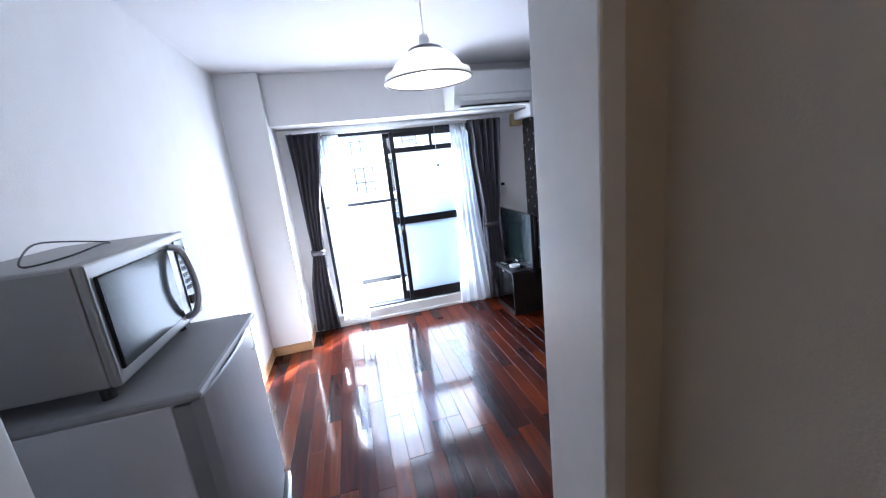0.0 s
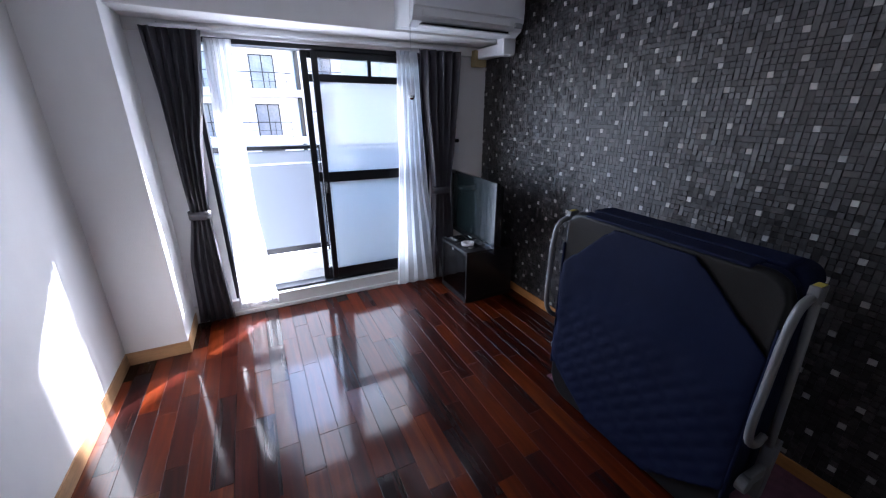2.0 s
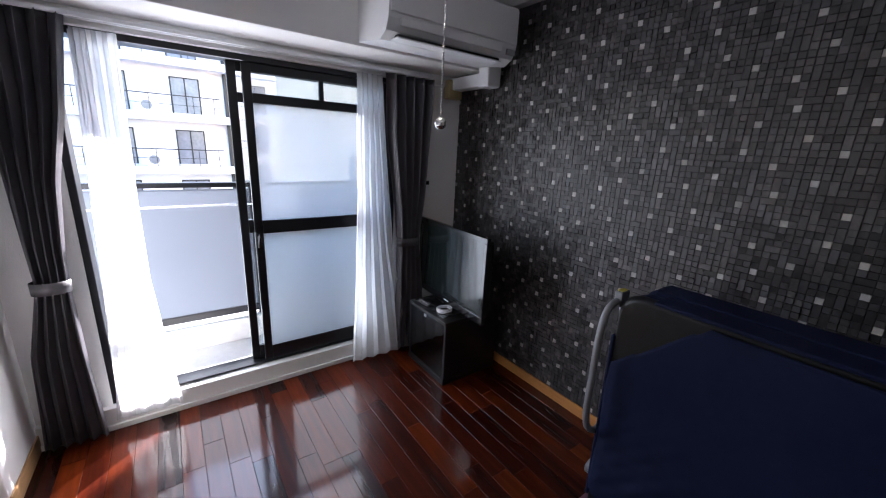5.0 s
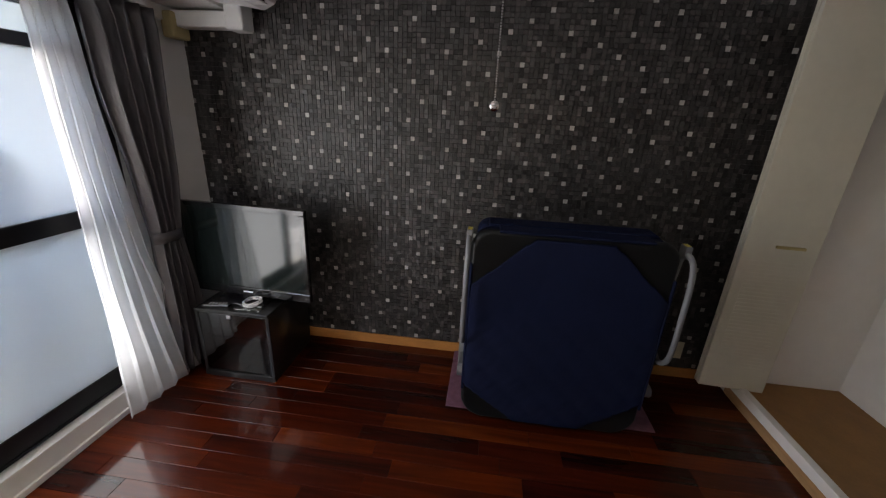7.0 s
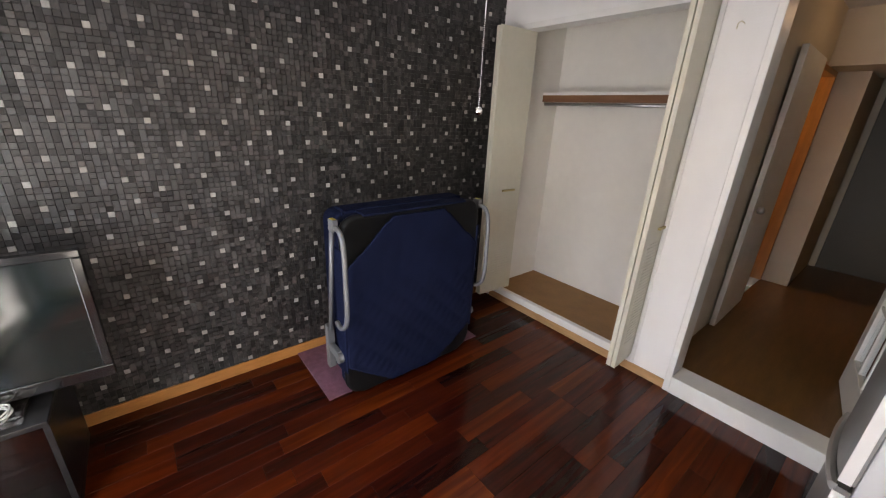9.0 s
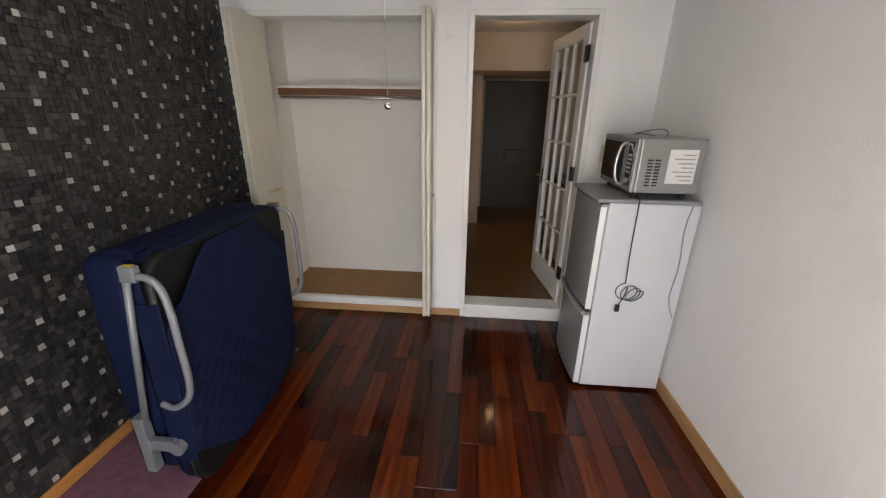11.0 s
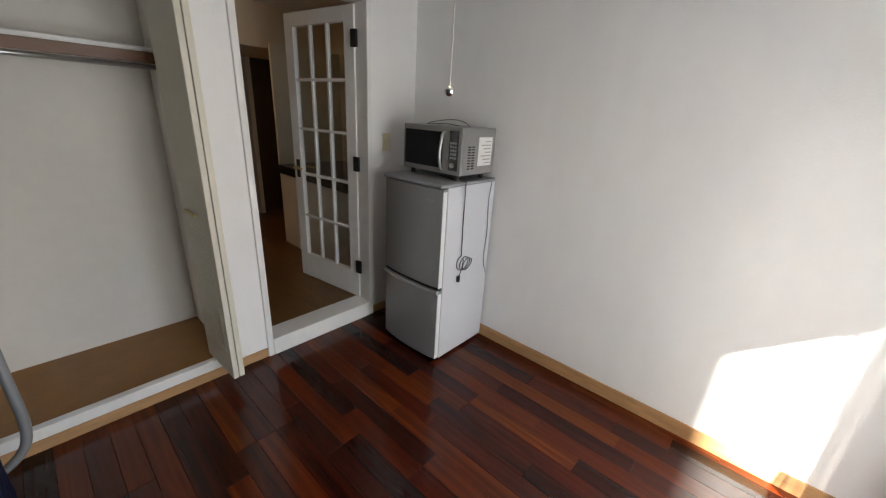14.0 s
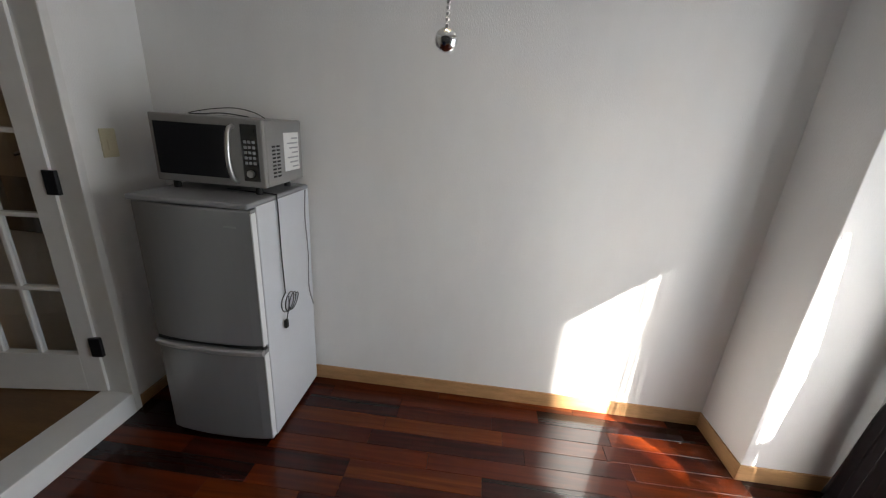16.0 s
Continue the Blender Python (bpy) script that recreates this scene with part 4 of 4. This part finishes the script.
part("handle", tube(bmesh.new(), smooth_path([(mx, 0.345, mh - 0.03), (mx + 0.03, 0.345, mh - 0.05), (mx + 0.045, 0.345, mh / 2), (mx + 0.03, 0.345, 0.075), (mx, 0.345, 0.055)], 6), 0.009), "steel", MW, "curved silver handle", soft=True)
cp = part("control_panel", box(bmesh.new(), mx - 0.004, mx + 0.003, 0.375, 0.44, 0.06, mh - 0.02, 0.002), "black_plastic", MW, "black control panel")
part("display", box(bmesh.new(), mx + 0.002, mx + 0.0045, 0.383, 0.432, mh - 0.06, mh - 0.035), "screen", cp)
for r in range(5):
    for c in range(3):
        part("button", box(bmesh.new(), mx + 0.003, mx + 0.005, 0.385 + c * 0.017, 0.397 + c * 0.017, 0.125 + r * 0.02, 0.136 + r * 0.02, 0.001), "grey_ink", cp)
part("dial", cyl(bmesh.new(), (mx + 0.002, 0.407, 0.09), (mx + 0.014, 0.407, 0.09), 0.014), "steel", cp, "silver dial")
for r in range(9):
    for c in range(2):
        part("vent_slot", boxes((0.20 + c * 0.035, 0.225 + c * 0.035, my, my + 0.0008, 0.07 + r * 0.015, 0.077 + r * 0.015)), "black_plastic", MW)
lb = part("label", boxes((0.035, 0.165, my, my + 0.0006, 0.085, 0.245)), "paper", MW, "white instruction label")
for r in range(7):
    part("print_line", boxes((0.045, 0.10 + 0.02 * (r % 3), my + 0.0006, my + 0.0009, 0.098 + r * 0.02, 0.104 + r * 0.02)), "grey_ink", lb)
for x in (0.04, 0.27):
    for y in (0.04, 0.40):
        part("foot", cyl(bmesh.new(), (x, y, 0), (x, y, 0.036), 0.014), "rubber", MW)
pc = thing("power_cable", (-0.74, 2.25, FH), "black power cable hanging down the fridge side with a coiled end", "cable")
yb = F1Y - 2.25 + 0.008
part("cable", tube(bmesh.new(), smooth_path([(-0.0, 0.0, 0.004), (0.02, 0.12, 0.004), (0.03, yb - 0.01, 0.003), (0.03, yb, -0.02), (0.028, yb, -0.25), (0.02, yb, -0.45)], 8), 0.003, 6), "cable", pc, soft=True)
coil = [(0.02 - 0.0035 * a + (0.052 - 0.0009 * a) * math.sin(a), yb + 0.003 + 0.0004 * a, -0.495 - 0.0012 * a + (0.047 - 0.0008 * a) * math.cos(1.03 * a)) for a in np.linspace(0, 6 * math.pi, 80)]
part("cable_coil", tube(bmesh.new(), coil, 0.0025, 6), "cable", pc, soft=True)
part("plug", box(bmesh.new(), 0.032, 0.054, yb, yb + 0.014, -0.615, -0.575, 0.003), "rubber", pc)
part("cable", tube(bmesh.new(), smooth_path([(0.01, yb + 0.010, -0.47), (0.02, yb + 0.012, -0.52), (0.042, yb + 0.009, -0.58)], 4), 0.0025, 6), "cable", pc, soft=True)
pc2 = thing("power_cable", (-0.97, F1Y + 0.006, 0.0), "grey power cable running down behind the fridge side", "cable")
part("cable", tube(bmesh.new(), smooth_path([(0.0, 0.0, 1.125), (0.015, 0.0, 1.0), (0.0, 0.0, 0.8), (0.01, 0.0, 0.62), (-0.03, 0.0, 0.5)], 8), 0.003, 6), "fridge_top", pc2, soft=True)
aw = thing("antenna_wire", (-0.83, 2.2, FH + 0.295), "thin grey wire looped on top of the microwave", "wire")
part("wire", tube(bmesh.new(), smooth_path([(0.02, 0.20, 0.003), (-0.02, 0.13, 0.022), (-0.03, 0.04, 0.034), (0.0, -0.05, 0.024), (0.04, -0.12, 0.003), (0.07, -0.04, 0.004), (0.08, 0.06, 0.012), (0.05, 0.15, 0.004)], 8), 0.0022, 6), "cable", aw, soft=True)

sw = thing("wall_switch", (-0.772, SOUTH, 1.295), "ivory wall switch plate beside the door", "switch")
part("plate", box(bmesh.new(), -0.035, 0.035, 0, 0.008, -0.06, 0.06, 0.003), "ivory_plastic", sw)
part("rocker", box(bmesh.new(), -0.012, 0.012, 0.008, 0.012, -0.03, 0.03, 0.002), "ivory_plastic", sw)


# ---- closet fittings ----
sh = thing("closet_shelf", (C_L - 0.01, C_BACK, 1.708), "white closet shelf with a reddish wood front edge", "shelf")
part("board", boxes((0, C_IN - C_L + 0.01, 0, 0.205, 0.0, 0.02)), "white_paint", sh)
part("front_edge", box(bmesh.new(), 0, C_IN - C_L + 0.01, 0.178, 0.2, -0.05, 0.0, 0.002), "shelf_wood", sh, "reddish wood batten")
part("hanging_rail", tube(bmesh.new(), [(0, 0.16, -0.065), (C_IN - C_L + 0.01, 0.16, -0.065)], 0.012), "steel", sh, soft=True)


def bifold(hx, turn, side):
    """Two hinged louvre-foot panels folded flat against each other, standing out from the wall."""
    w = thing("bifold_door", (hx, SOUTH - 0.115, 0.0), "cream bifold closet door folded open", "closet door", "closet doors", turn)
    for k, x in enumerate((0.0, side * 0.03)):
        p = part("door_panel", box(bmesh.new(), min(x, x + side * 0.026), max(x, x + side * 0.026), 0, 0.34, 0.105, C_TOP - 0.01, 0.003), "closet_paint", w)
        xf = x + (side * 0.026 if k else 0)
        s = side if k else -side
        for r in range(30):
            z = 0.25 + r * 0.022
            part("louvre_slat", box(bmesh.new(), min(xf, xf + s * 0.002), max(xf, xf + s * 0.002), 0.05, 0.29, z, z + 0.011), "closet_paint", p)
        part("handle", box(bmesh.new(), min(xf, xf + s * 0.016), max(xf, xf + s * 0.016), 0.07, 0.20, 0.975, 0.99, 0.003), "brass", p, "pale brass strip handle")
    return w


bifold(C_R - 0.012, -4.0, -1)
bifold(C_L + 0.012, 2.5, 1)


# ---- doorway: glazed door ----
DW, DH = 0.70, 1.985
door = thing("glazed_door", (D_L - 0.004, SOUTH - 0.10, STEP), "white glazed door with fifteen panes standing open into the hall", "door", turn=-82)
st_w, tr_w, bot = 0.09, 0.085, 0.21
part("leaf", boxes((0, st_w, -0.018, 0.018, 0.005, DH), (DW - st_w, DW, -0.018, 0.018, 0.005, DH), (st_w, DW - st_w, -0.018, 0.018, 0.005, bot), (st_w, DW - st_w, -0.018, 0.018, DH - tr_w, DH), bevel=0.002), "white_paint", door)
pw, ph = (DW - 2 * st_w) / 3, (DH - tr_w - bot) / 5
for c in range(1, 3):
    part("glazing_bar", box(bmesh.new(), st_w + c * pw - 0.01, st_w + c * pw + 0.01, -0.014, 0.014, bot, DH - tr_w, 0.004), "white_paint", door)
for r in range(1, 5):
    part("glazing_bar", box(bmesh.new(), st_w, DW - st_w, -0.0145, 0.0145, bot + r * ph - 0.01, bot + r * ph + 0.01, 0.004), "white_paint", door)
for c in range(3):
    for r in range(5):
        part("pane", boxes((st_w + c * pw + 0.01, st_w + (c + 1) * pw - 0.01, -0.002, 0.002, bot + r * ph + 0.01, bot + (r + 1) * ph - 0.01)), "glass", door)
for z in (0.26, 1.03, 1.80):
    part("hinge", box(bmesh.new(), -0.03, 0.02, 0.012, 0.03, z - 0.05, z + 0.05, 0.003), "black_frame", door, "black butt hinge")
hd = part("handle", tube(bmesh.new(), [(DW - 0.05, 0.018, 0.93), (DW - 0.05, 0.06, 0.93), (DW - 0.15, 0.06, 0.93)], 0.009), "brass", door, "brass lever handle", soft=True)
hd = part("handle", tube(bmesh.new(), [(DW - 0.05, -0.018, 0.93), (DW - 0.05, -0.06, 0.93), (DW - 0.15, -0.06, 0.93)], 0.009), "brass", door, "brass lever handle", soft=True)
part("lock_plate", box(bmesh.new(), DW - 0.07, DW - 0.03, -0.021, 0.021, 0.85, 0.99, 0.002), "black_frame", door, "dark lock plate")

# ---- hall things ----
ed = thing("entrance_door", (-0.51, HEND, STEP - 0.08), "grey-brown metal entrance door at the end of the hall", "door")
part("leaf", box(bmesh.new(), -0.48, 0.48, 0.0, 0.03, 0, 1.98, 0.003), "door_dark", ed)
part("frame", boxes((-0.53, -0.48, 0, 0.05, 0, 2.04), (0.48, 0.53, 0, 0.05, 0, 2.04), (-0.48, 0.48, 0, 0.05, 1.98, 2.04), bevel=0.003), "beige", ed)
part("mail_slot", box(bmesh.new(), -0.14, 0.14, 0.03, 0.07, 0.75, 1.0, 0.008), "door_dark", ed)
part("knob", ball(bmesh.new(), (-0.30, 0.07, 0.95), 0.025), "steel", ed, soft=True)
sd = thing("washroom_door", (HE - 0.020, 0.10, STEP), "cream inner door standing ajar off the hall", "door", turn=91)
part("leaf", box(bmesh.new(), 0, 0.72, -0.017, 0.017, 0.005, 1.9, 0.003), "white_paint", sd)
part("knob", ball(bmesh.new(), (0.66, 0.045, 0.9), 0.025), "steel", sd, soft=True)
kc = thing("kitchen_counter", (-1.5, 0.03, STEP), "white kitchen counter with a dark sink edge", "kitchen counter")
part("cabinet", box(bmesh.new(), 0, 0.73, 0.01, 1.3, 0, 0.74, 0.004), "white_paint", kc)
part("worktop", box(bmesh.new(), 0, 0.76, 0, 1.3, 0.74, 0.82, 0.006), "black_plastic", kc, "dark worktop edge")
part("tap", tube(bmesh.new(), smooth_path([(0.1, 0.6, 0.82), (0.1, 0.6, 1.0), (0.18, 0.6, 1.06), (0.3, 0.6, 1.02)], 5), 0.011), "chrome", kc, "chrome sink tap", soft=True)
part("splash_panel", boxes((0.0, 0.73, 0.0, 0.03, 0.82, 1.9)), "closet_paint", kc)
sc = thing("shoe_cupboard", (-1.40, -1.70, STEP), "tall dark brown shoe cupboard with shelves by the entrance", "cupboard")
part("side", boxes((0, 0.34, 0, 0.02, 0, 1.95), (0, 0.34, 0.38, 0.40, 0, 1.95)), "dark_shelf", sc)
part("back", boxes((0, 0.02, 0.02, 0.38, 0, 1.95)), "dark_shelf", sc)
for k in range(7):
    part("shelf", boxes((0.02, 0.34, 0.02, 0.38, 0.02 + k * 0.31, 0.04 + k * 0.31)), "dark_shelf", sc)
hk = thing("wall_hook", (0.295, SOUTH, 1.965), "small bent wire hook on the white wall pier", "hook")
part("hook", tube(bmesh.new(), smooth_path([(-0.012, 0.002, 0.02), (0.0, 0.008, 0.03), (0.012, 0.008, 0.02), (0.014, 0.004, 0.0)], 5), 0.002, 6), "ivory_plastic", hk, soft=True)
ot = thing("wall_outlet", (EAST - 0.004, 1.985, 0.20), "ivory wall outlet low on the mosaic wall", "outlet")
part("plate", box(bmesh.new(), -0.008, 0.0, -0.035, 0.035, -0.06, 0.06, 0.003), "ivory_plastic", ot)
part("socket", box(bmesh.new(), -0.011, -0.007, -0.014, 0.014, -0.03, 0.03, 0.002), "ivory_plastic", ot)

# ---- balcony and beyond ----
BY = 5.92
structure("balcony_floor", boxes((-2.2, 2.6, NORTH + 0.15, BY + 0.1, -0.2, -0.07)), "concrete", "pale concrete balcony floor")
structure("balcony_kerb", boxes((-2.2, 2.6, BY - 0.06, BY + 0.1, -0.07, 0.12), bevel=0.01), "concrete", "stained concrete kerb under the railing")
structure("balcony_slab", boxes((-2.2, 2.6, NORTH + 0.15, 6.0, 2.27, 2.5)), "concrete", "underside of the balcony above")
rl = thing("balcony_railing", (0, BY, 0), "balcony railing with frosted panels and black frame", "railing")
part("top_rail", box(bmesh.new(), -2.1, 2.5, -0.03, 0.03, 1.165, 1.2, 0.004), "black_frame", rl)
part("bottom_rail", box(bmesh.new(), -2.1, 2.5, -0.02, 0.02, 0.15, 0.205, 0.004), "black_frame", rl)
for x in (-2.1, -0.84, 0.46, 1.76):
    part("post", box(bmesh.new(), x - 0.02, x + 0.02, -0.025, 0.025, 0.115, 1.165, 0.003), "black_frame", rl)
for a, b in ((-2.08, -0.86), (-0.82, 0.44), (0.48, 1.74)):
    part("panel", boxes((a, b, -0.004, 0.004, 0.205, 1.15)), "frosted", rl, "pale frosted panel").visible_shadow = False
pt = thing("balcony_partition", (1.39, 5.24, -0.07), "white board partition with black frame at the balcony end", "partition")
part("board", box(bmesh.new(), -0.004, 0.004, 0.02, 0.71, 0.1, 2.24), "render_white", pt)
part("frame", boxes((-0.015, 0.015, 0, 0.02, 0, 2.26), (-0.015, 0.015, 0.71, 0.73, 0, 2.26), (-0.015, 0.015, 0.02, 0.71, 2.24, 2.26), (-0.015, 0.015, 0.02, 0.71, 0.08, 0.1), bevel=0.002), "black_frame", pt)
pole = thing("drying_pole", (0, 5.82, 1.045), "white laundry drying pole across the balcony", "drying pole")
part("pole", tube(bmesh.new(), [(-1.9, 0, 0), (2.3, 0, 0)], 0.008), "white_plastic", pole, soft=True)
part("pole_arm", boxes((1.215, 1.275, -0.01, 0.07, -0.10, 0.07), bevel=0.006), "black_frame", pole)
structure("ground", boxes((-300, 300, 4.9, 600, -9.2, -9.0)), "ground", "asphalt street below")


def building(name, x0, x1, y, z0, storeys, h, bays, material, label, more=0.0):
    """A block of flats: each storey has a balcony slab, rail, and dark-framed windows."""
    b = thing(name, (x0, y, z0), label, "building")
    w = x1 - x0
    part("wall", boxes((0, w + more, 0, 6, 0, storeys * h)), material, b)
    bw = w / bays
    for s in range(storeys):
        z = s * h
        part("balcony_slab", boxes((-0.1, w + more, -1.0, 0, z - 0.15, z + 0.22)), material, b)
        part("balcony_rail", boxes((0, w, -1.0, -0.96, z + 1.05, z + 1.1), (0, w, -0.99, -0.97, z + 0.62, z + 0.64), *[(k * 0.9, k * 0.9 + 0.03, -0.99, -0.96, z + 0.22, z + 1.05) for k in range(int(w / 0.9) + 1)]), "black_frame", b)
        for k in range(bays):
            xx = k * bw + bw * 0.31
            ww = bw * 0.43
            win = part("window", boxes((xx, xx + 0.06, -0.05, 0.0, z + 0.3, z + 2.06), (xx + ww - 0.06, xx + ww, -0.05, 0, z + 0.3, z + 2.06), (xx, xx + ww, -0.05, 0, z + 2.0, z + 2.06), (xx + ww / 2 - 0.03, xx + ww / 2 + 0.03, -0.05, 0, z + 0.3, z + 2.06)), "black_frame", b)
            part("pane", boxes((xx + 0.06, xx + ww / 2 - 0.03, -0.02, -0.002, z + 0.3, z + 2.0)), "far_glass", win)
            part("pane", boxes((xx + ww / 2 + 0.03, xx + ww - 0.06, -0.02, -0.002, z + 0.3, z + 2.0)), "far_glass", win)
    return b


building("apartment_block", -9.5, 2.5, 27.6, -10.56, 7, 2.6, 4, "render_wall", "pale grey block of flats with balconies across the street", 0.7)
building("apartment_block", 3.6, 9.6, 32.0, -10.0, 8, 2.6, 2, "render_white", "white block of flats with small balconies")
building("apartment_block", 8.2, 26.0, 26.0, -9.6, 5, 2.8, 5, "render_white", "long white block of flats behind the side street")
# The second block is unseen, added to stop sun past the outer sash.
for bx, by, width, depth in ((3.4, 13.0, 2.8, 5.0), (8.82, 11.0, 8.0, 3.0)):
    tan = thing("office_building", (bx, by, -9.0), "one of two beige tiled buildings with narrow windows; the eastern is an unseen sun blocker", "building")
    part("wall", boxes((0, width, 0, depth, 0, 18.6)), "tan_tile", tan)
    part("parapet", boxes((0, width, -0.03, depth, 18.6, 18.8)), "render_white", tan)
    for r in range(4):
        for wx in (0.7, 1.5, 2.1):
            z = 6.3 + r * 2.9
            wd = part("window", boxes((wx, wx + 0.17, -0.03, 0.0, z, z + 1.1)), "black_frame", tan)
            part("pane", boxes((wx + 0.03, wx + 0.14, -0.045, -0.032, z + 0.04, z + 1.06)), "far_glass", wd)
for x, z in ((-0.9, -0.02), (-0.9, 2.58), (-6.9, 2.58)):
    un = thing("outdoor_unit", (x, 26.75, z + 0.09), "white air conditioner unit standing on a balcony", "air conditioner", "outdoor units")
    part("case", box(bmesh.new(), 0, 0.8, 0, 0.3, 0, 0.62, 0.02), "render_white", un)
    part("fan_grille", cyl(bmesh.new(), (0.3, -0.012, 0.31), (0.3, 0.0, 0.31), 0.22, 24), "far_glass", un, "dark round fan grille")
# Unseen column, added so its shadow cuts the west wall's sun patch below.
nb = thing("chimney", (7.45, 12.45, -9.0), "unseen slender white column added to block the low sun", "chimney")
part("stack", boxes((0, 0.25, 0, 0.27, 0, 15.97)), "render_white", nb)
part("cap", boxes((0, 0.25, 0, 0.27, 15.97, 15.99)), "render_white", nb)
pipe = thing("drain_pipe", (2.93, 27.4, -9.0), "tall dark drain pipe between two buildings", "pipe")
part("pipe", tube(bmesh.new(), [(0, 0, 0), (0, 0, 17)], 0.13), "black_frame", pipe)



# ---- floor planks ----
PLANK_W = 0.0925
floor_ob = bpy.data.objects["floor"]
plank_meshes = {}
rng = random.Random(5)


def plank_mesh(length):
    if length not in plank_meshes:
        bm = bmesh.new()
        w, h = PLANK_W / 2 - 0.0006, 0.012
        tp, b = 0.0008, length / 2 - 0.0006
        lo = [bm.verts.new((x, y, -h)) for x, y in ((-w, -b), (w, -b), (w, b), (-w, b))]
        mi = [bm.verts.new((x, y, -tp)) for x, y in ((-w, -b), (w, -b), (w, b), (-w, b))]
        w2, b2 = w - tp, b - tp
        hi = [bm.verts.new((x, y, 0)) for x, y in ((-w2, -b2), (w2, -b2), (w2, b2), (-w2, b2))]
        for k in range(4):
            j = (k + 1) % 4
            bm.faces.new((lo[k], lo[j], mi[j], mi[k]))
            bm.faces.new((mi[k], mi[j], hi[j], hi[k]))
        bm.faces.new(hi)
        plank_meshes[length] = mesh_of(bm, M["plank"])
    return plank_meshes[length]


for i in range(-9, 22):
    x = -0.24 + PLANK_W * (i + 0.5)
    y = SOUTH - rng.choice((0.1, 0.25, 0.4))
    while y < NORTH:
        L = rng.choice((0.4, 0.5, 0.6, 0.75, 0.9))
        if y < SOUTH:
            y = SOUTH
        if NORTH - y - L < 0.12:
            L = round(NORTH - y, 3)
        ob = new("plank", plank_mesh(L))
        ob.parent = floor_ob
        ob.location = (x, y + L / 2, 0.0003 * rng.random())
        y += L

# ---- mosaic chips of the east wall ----
CHIP, CHIP_Z = 0.0252, 0.0252
LIGHT_SHIFT = (0, 4, 8, 2, 9, 5)
east_ob = bpy.data.objects["wall_east"]
rng = random.Random(9)
chip_meshes = {}


def chip_verts(w, h, d=0.0030, b=0.0008, tilt=(0, 0)):
    g = 0.00035
    w, h = w / 2 - g, h / 2 - g
    base = [(0, -w, -h), (0, w, -h), (0, w, h), (0, -w, h)]
    top = [(-d + tilt[0] * sy + tilt[1] * sz, sy * (w - b), sz * (h - b)) for sy, sz in ((-1, -1), (1, -1), (1, 1), (-1, 1))]
    vs = base + top
    fs = [(4, 7, 6, 5)] + [(k, (k + 4), (k + 1) % 4 + 4, (k + 1) % 4) for k in range(4)]
    return vs, fs


def chip_mesh(w, h, light, n):
    key = (w, h, light, n)
    if key not in chip_meshes:
        me = bpy.data.meshes.new("chip")
        vs, fs = chip_verts(w * CHIP, h * CHIP_Z, tilt=(0.0012 * math.sin(2.1 * n), 0.0012 * math.cos(2.9 * n)))
        me.from_pydata(vs, [], fs)
        me.materials.append(M["mosaic_light" if light else "mosaic"])
        chip_meshes[key] = me
    return chip_meshes[key]


Y0, Z0 = 4.525 - 115.5 * CHIP, 1.752 - 68.5 * CHIP_Z
LATE = {(-87, -8), (-75, 4), (-63, -8), (-51, -20), (-51, 4), (-39, -56), (-39, -44), (-39, -32), (-27, -56), (-27, -32), (-27, -8), (-27, 4), (-15, -20), (-3, -8)}
ny, nz = int((NORTH - Y0) / CHIP) + 1, int((CEIL - Z0) / CHIP_Z) + 1


def is_light(i, j):
    """Light chips sit on every second course, twelve chips apart, each course shifted; on one course in six some sit a chip late."""
    if (68 - j) % 2:
        return False
    shift = LIGHT_SHIFT[((68 - j) // 2) % 6]
    k = (i - 115 - shift) % 12
    if shift != 9 or k > 1:
        return k == 0
    home = (i - 115 - k, j - 68)
    return k == (home in LATE)


used = np.zeros((ny, nz), bool)
rest = {False: ([], []), True: ([], [])}
picked = 0
for j in range(nz):
    for i in range(ny):
        if used[i, j]:
            continue
        r = rng.random()
        light = is_light(i, j)
        w, h = 1, 1
        if not light:
            if r < 0.04 and i + 1 < ny and not used[i + 1, j] and not is_light(i + 1, j):
                w = 2
            elif r < 0.17 and j + 1 < nz and not is_light(i, j + 1):
                h = 2
        used[i:i + w, j:j + h] = True
        cy, cz = Y0 + (i + w / 2) * CHIP, Z0 + (j + h / 2) * CHIP_Z
        if cz + h * CHIP_Z / 2 > CEIL - 0.072 or cy + w * CHIP / 2 > NORTH + 0.01 or cy < SOUTH or cz < 0.06:
            continue
        if 3.35 < cy < 3.80 and 1.05 < cz < 1.5 and picked < 290:
            ob = new("chip", chip_mesh(w, h, light, rng.randrange(8)))
            ob.parent = east_ob
            ob.location = (EAST - 0.001, cy, cz)
            picked += 1
        else:
            vs, fs = chip_verts(w * CHIP, h * CHIP_Z, 0.0024 + 0.0024 * rng.random(), tilt=(rng.uniform(-0.0019, 0.0019), rng.uniform(-0.0019, 0.0019)))
            V, F = rest[light]
            k = len(V)
            V += [(EAST - 0.001 + a, cy + b, cz + c) for a, b, c in vs]
            F += [tuple(q + k for q in f) for f in fs]
for light in (False, True):
    me = bpy.data.meshes.new("chips")
    me.from_pydata(rest[light][0], [], rest[light][1])
    me.materials.append(M["mosaic_light" if light else "mosaic_rest"])
    tagged(new("chips", me), kind="stuff").parent = east_ob
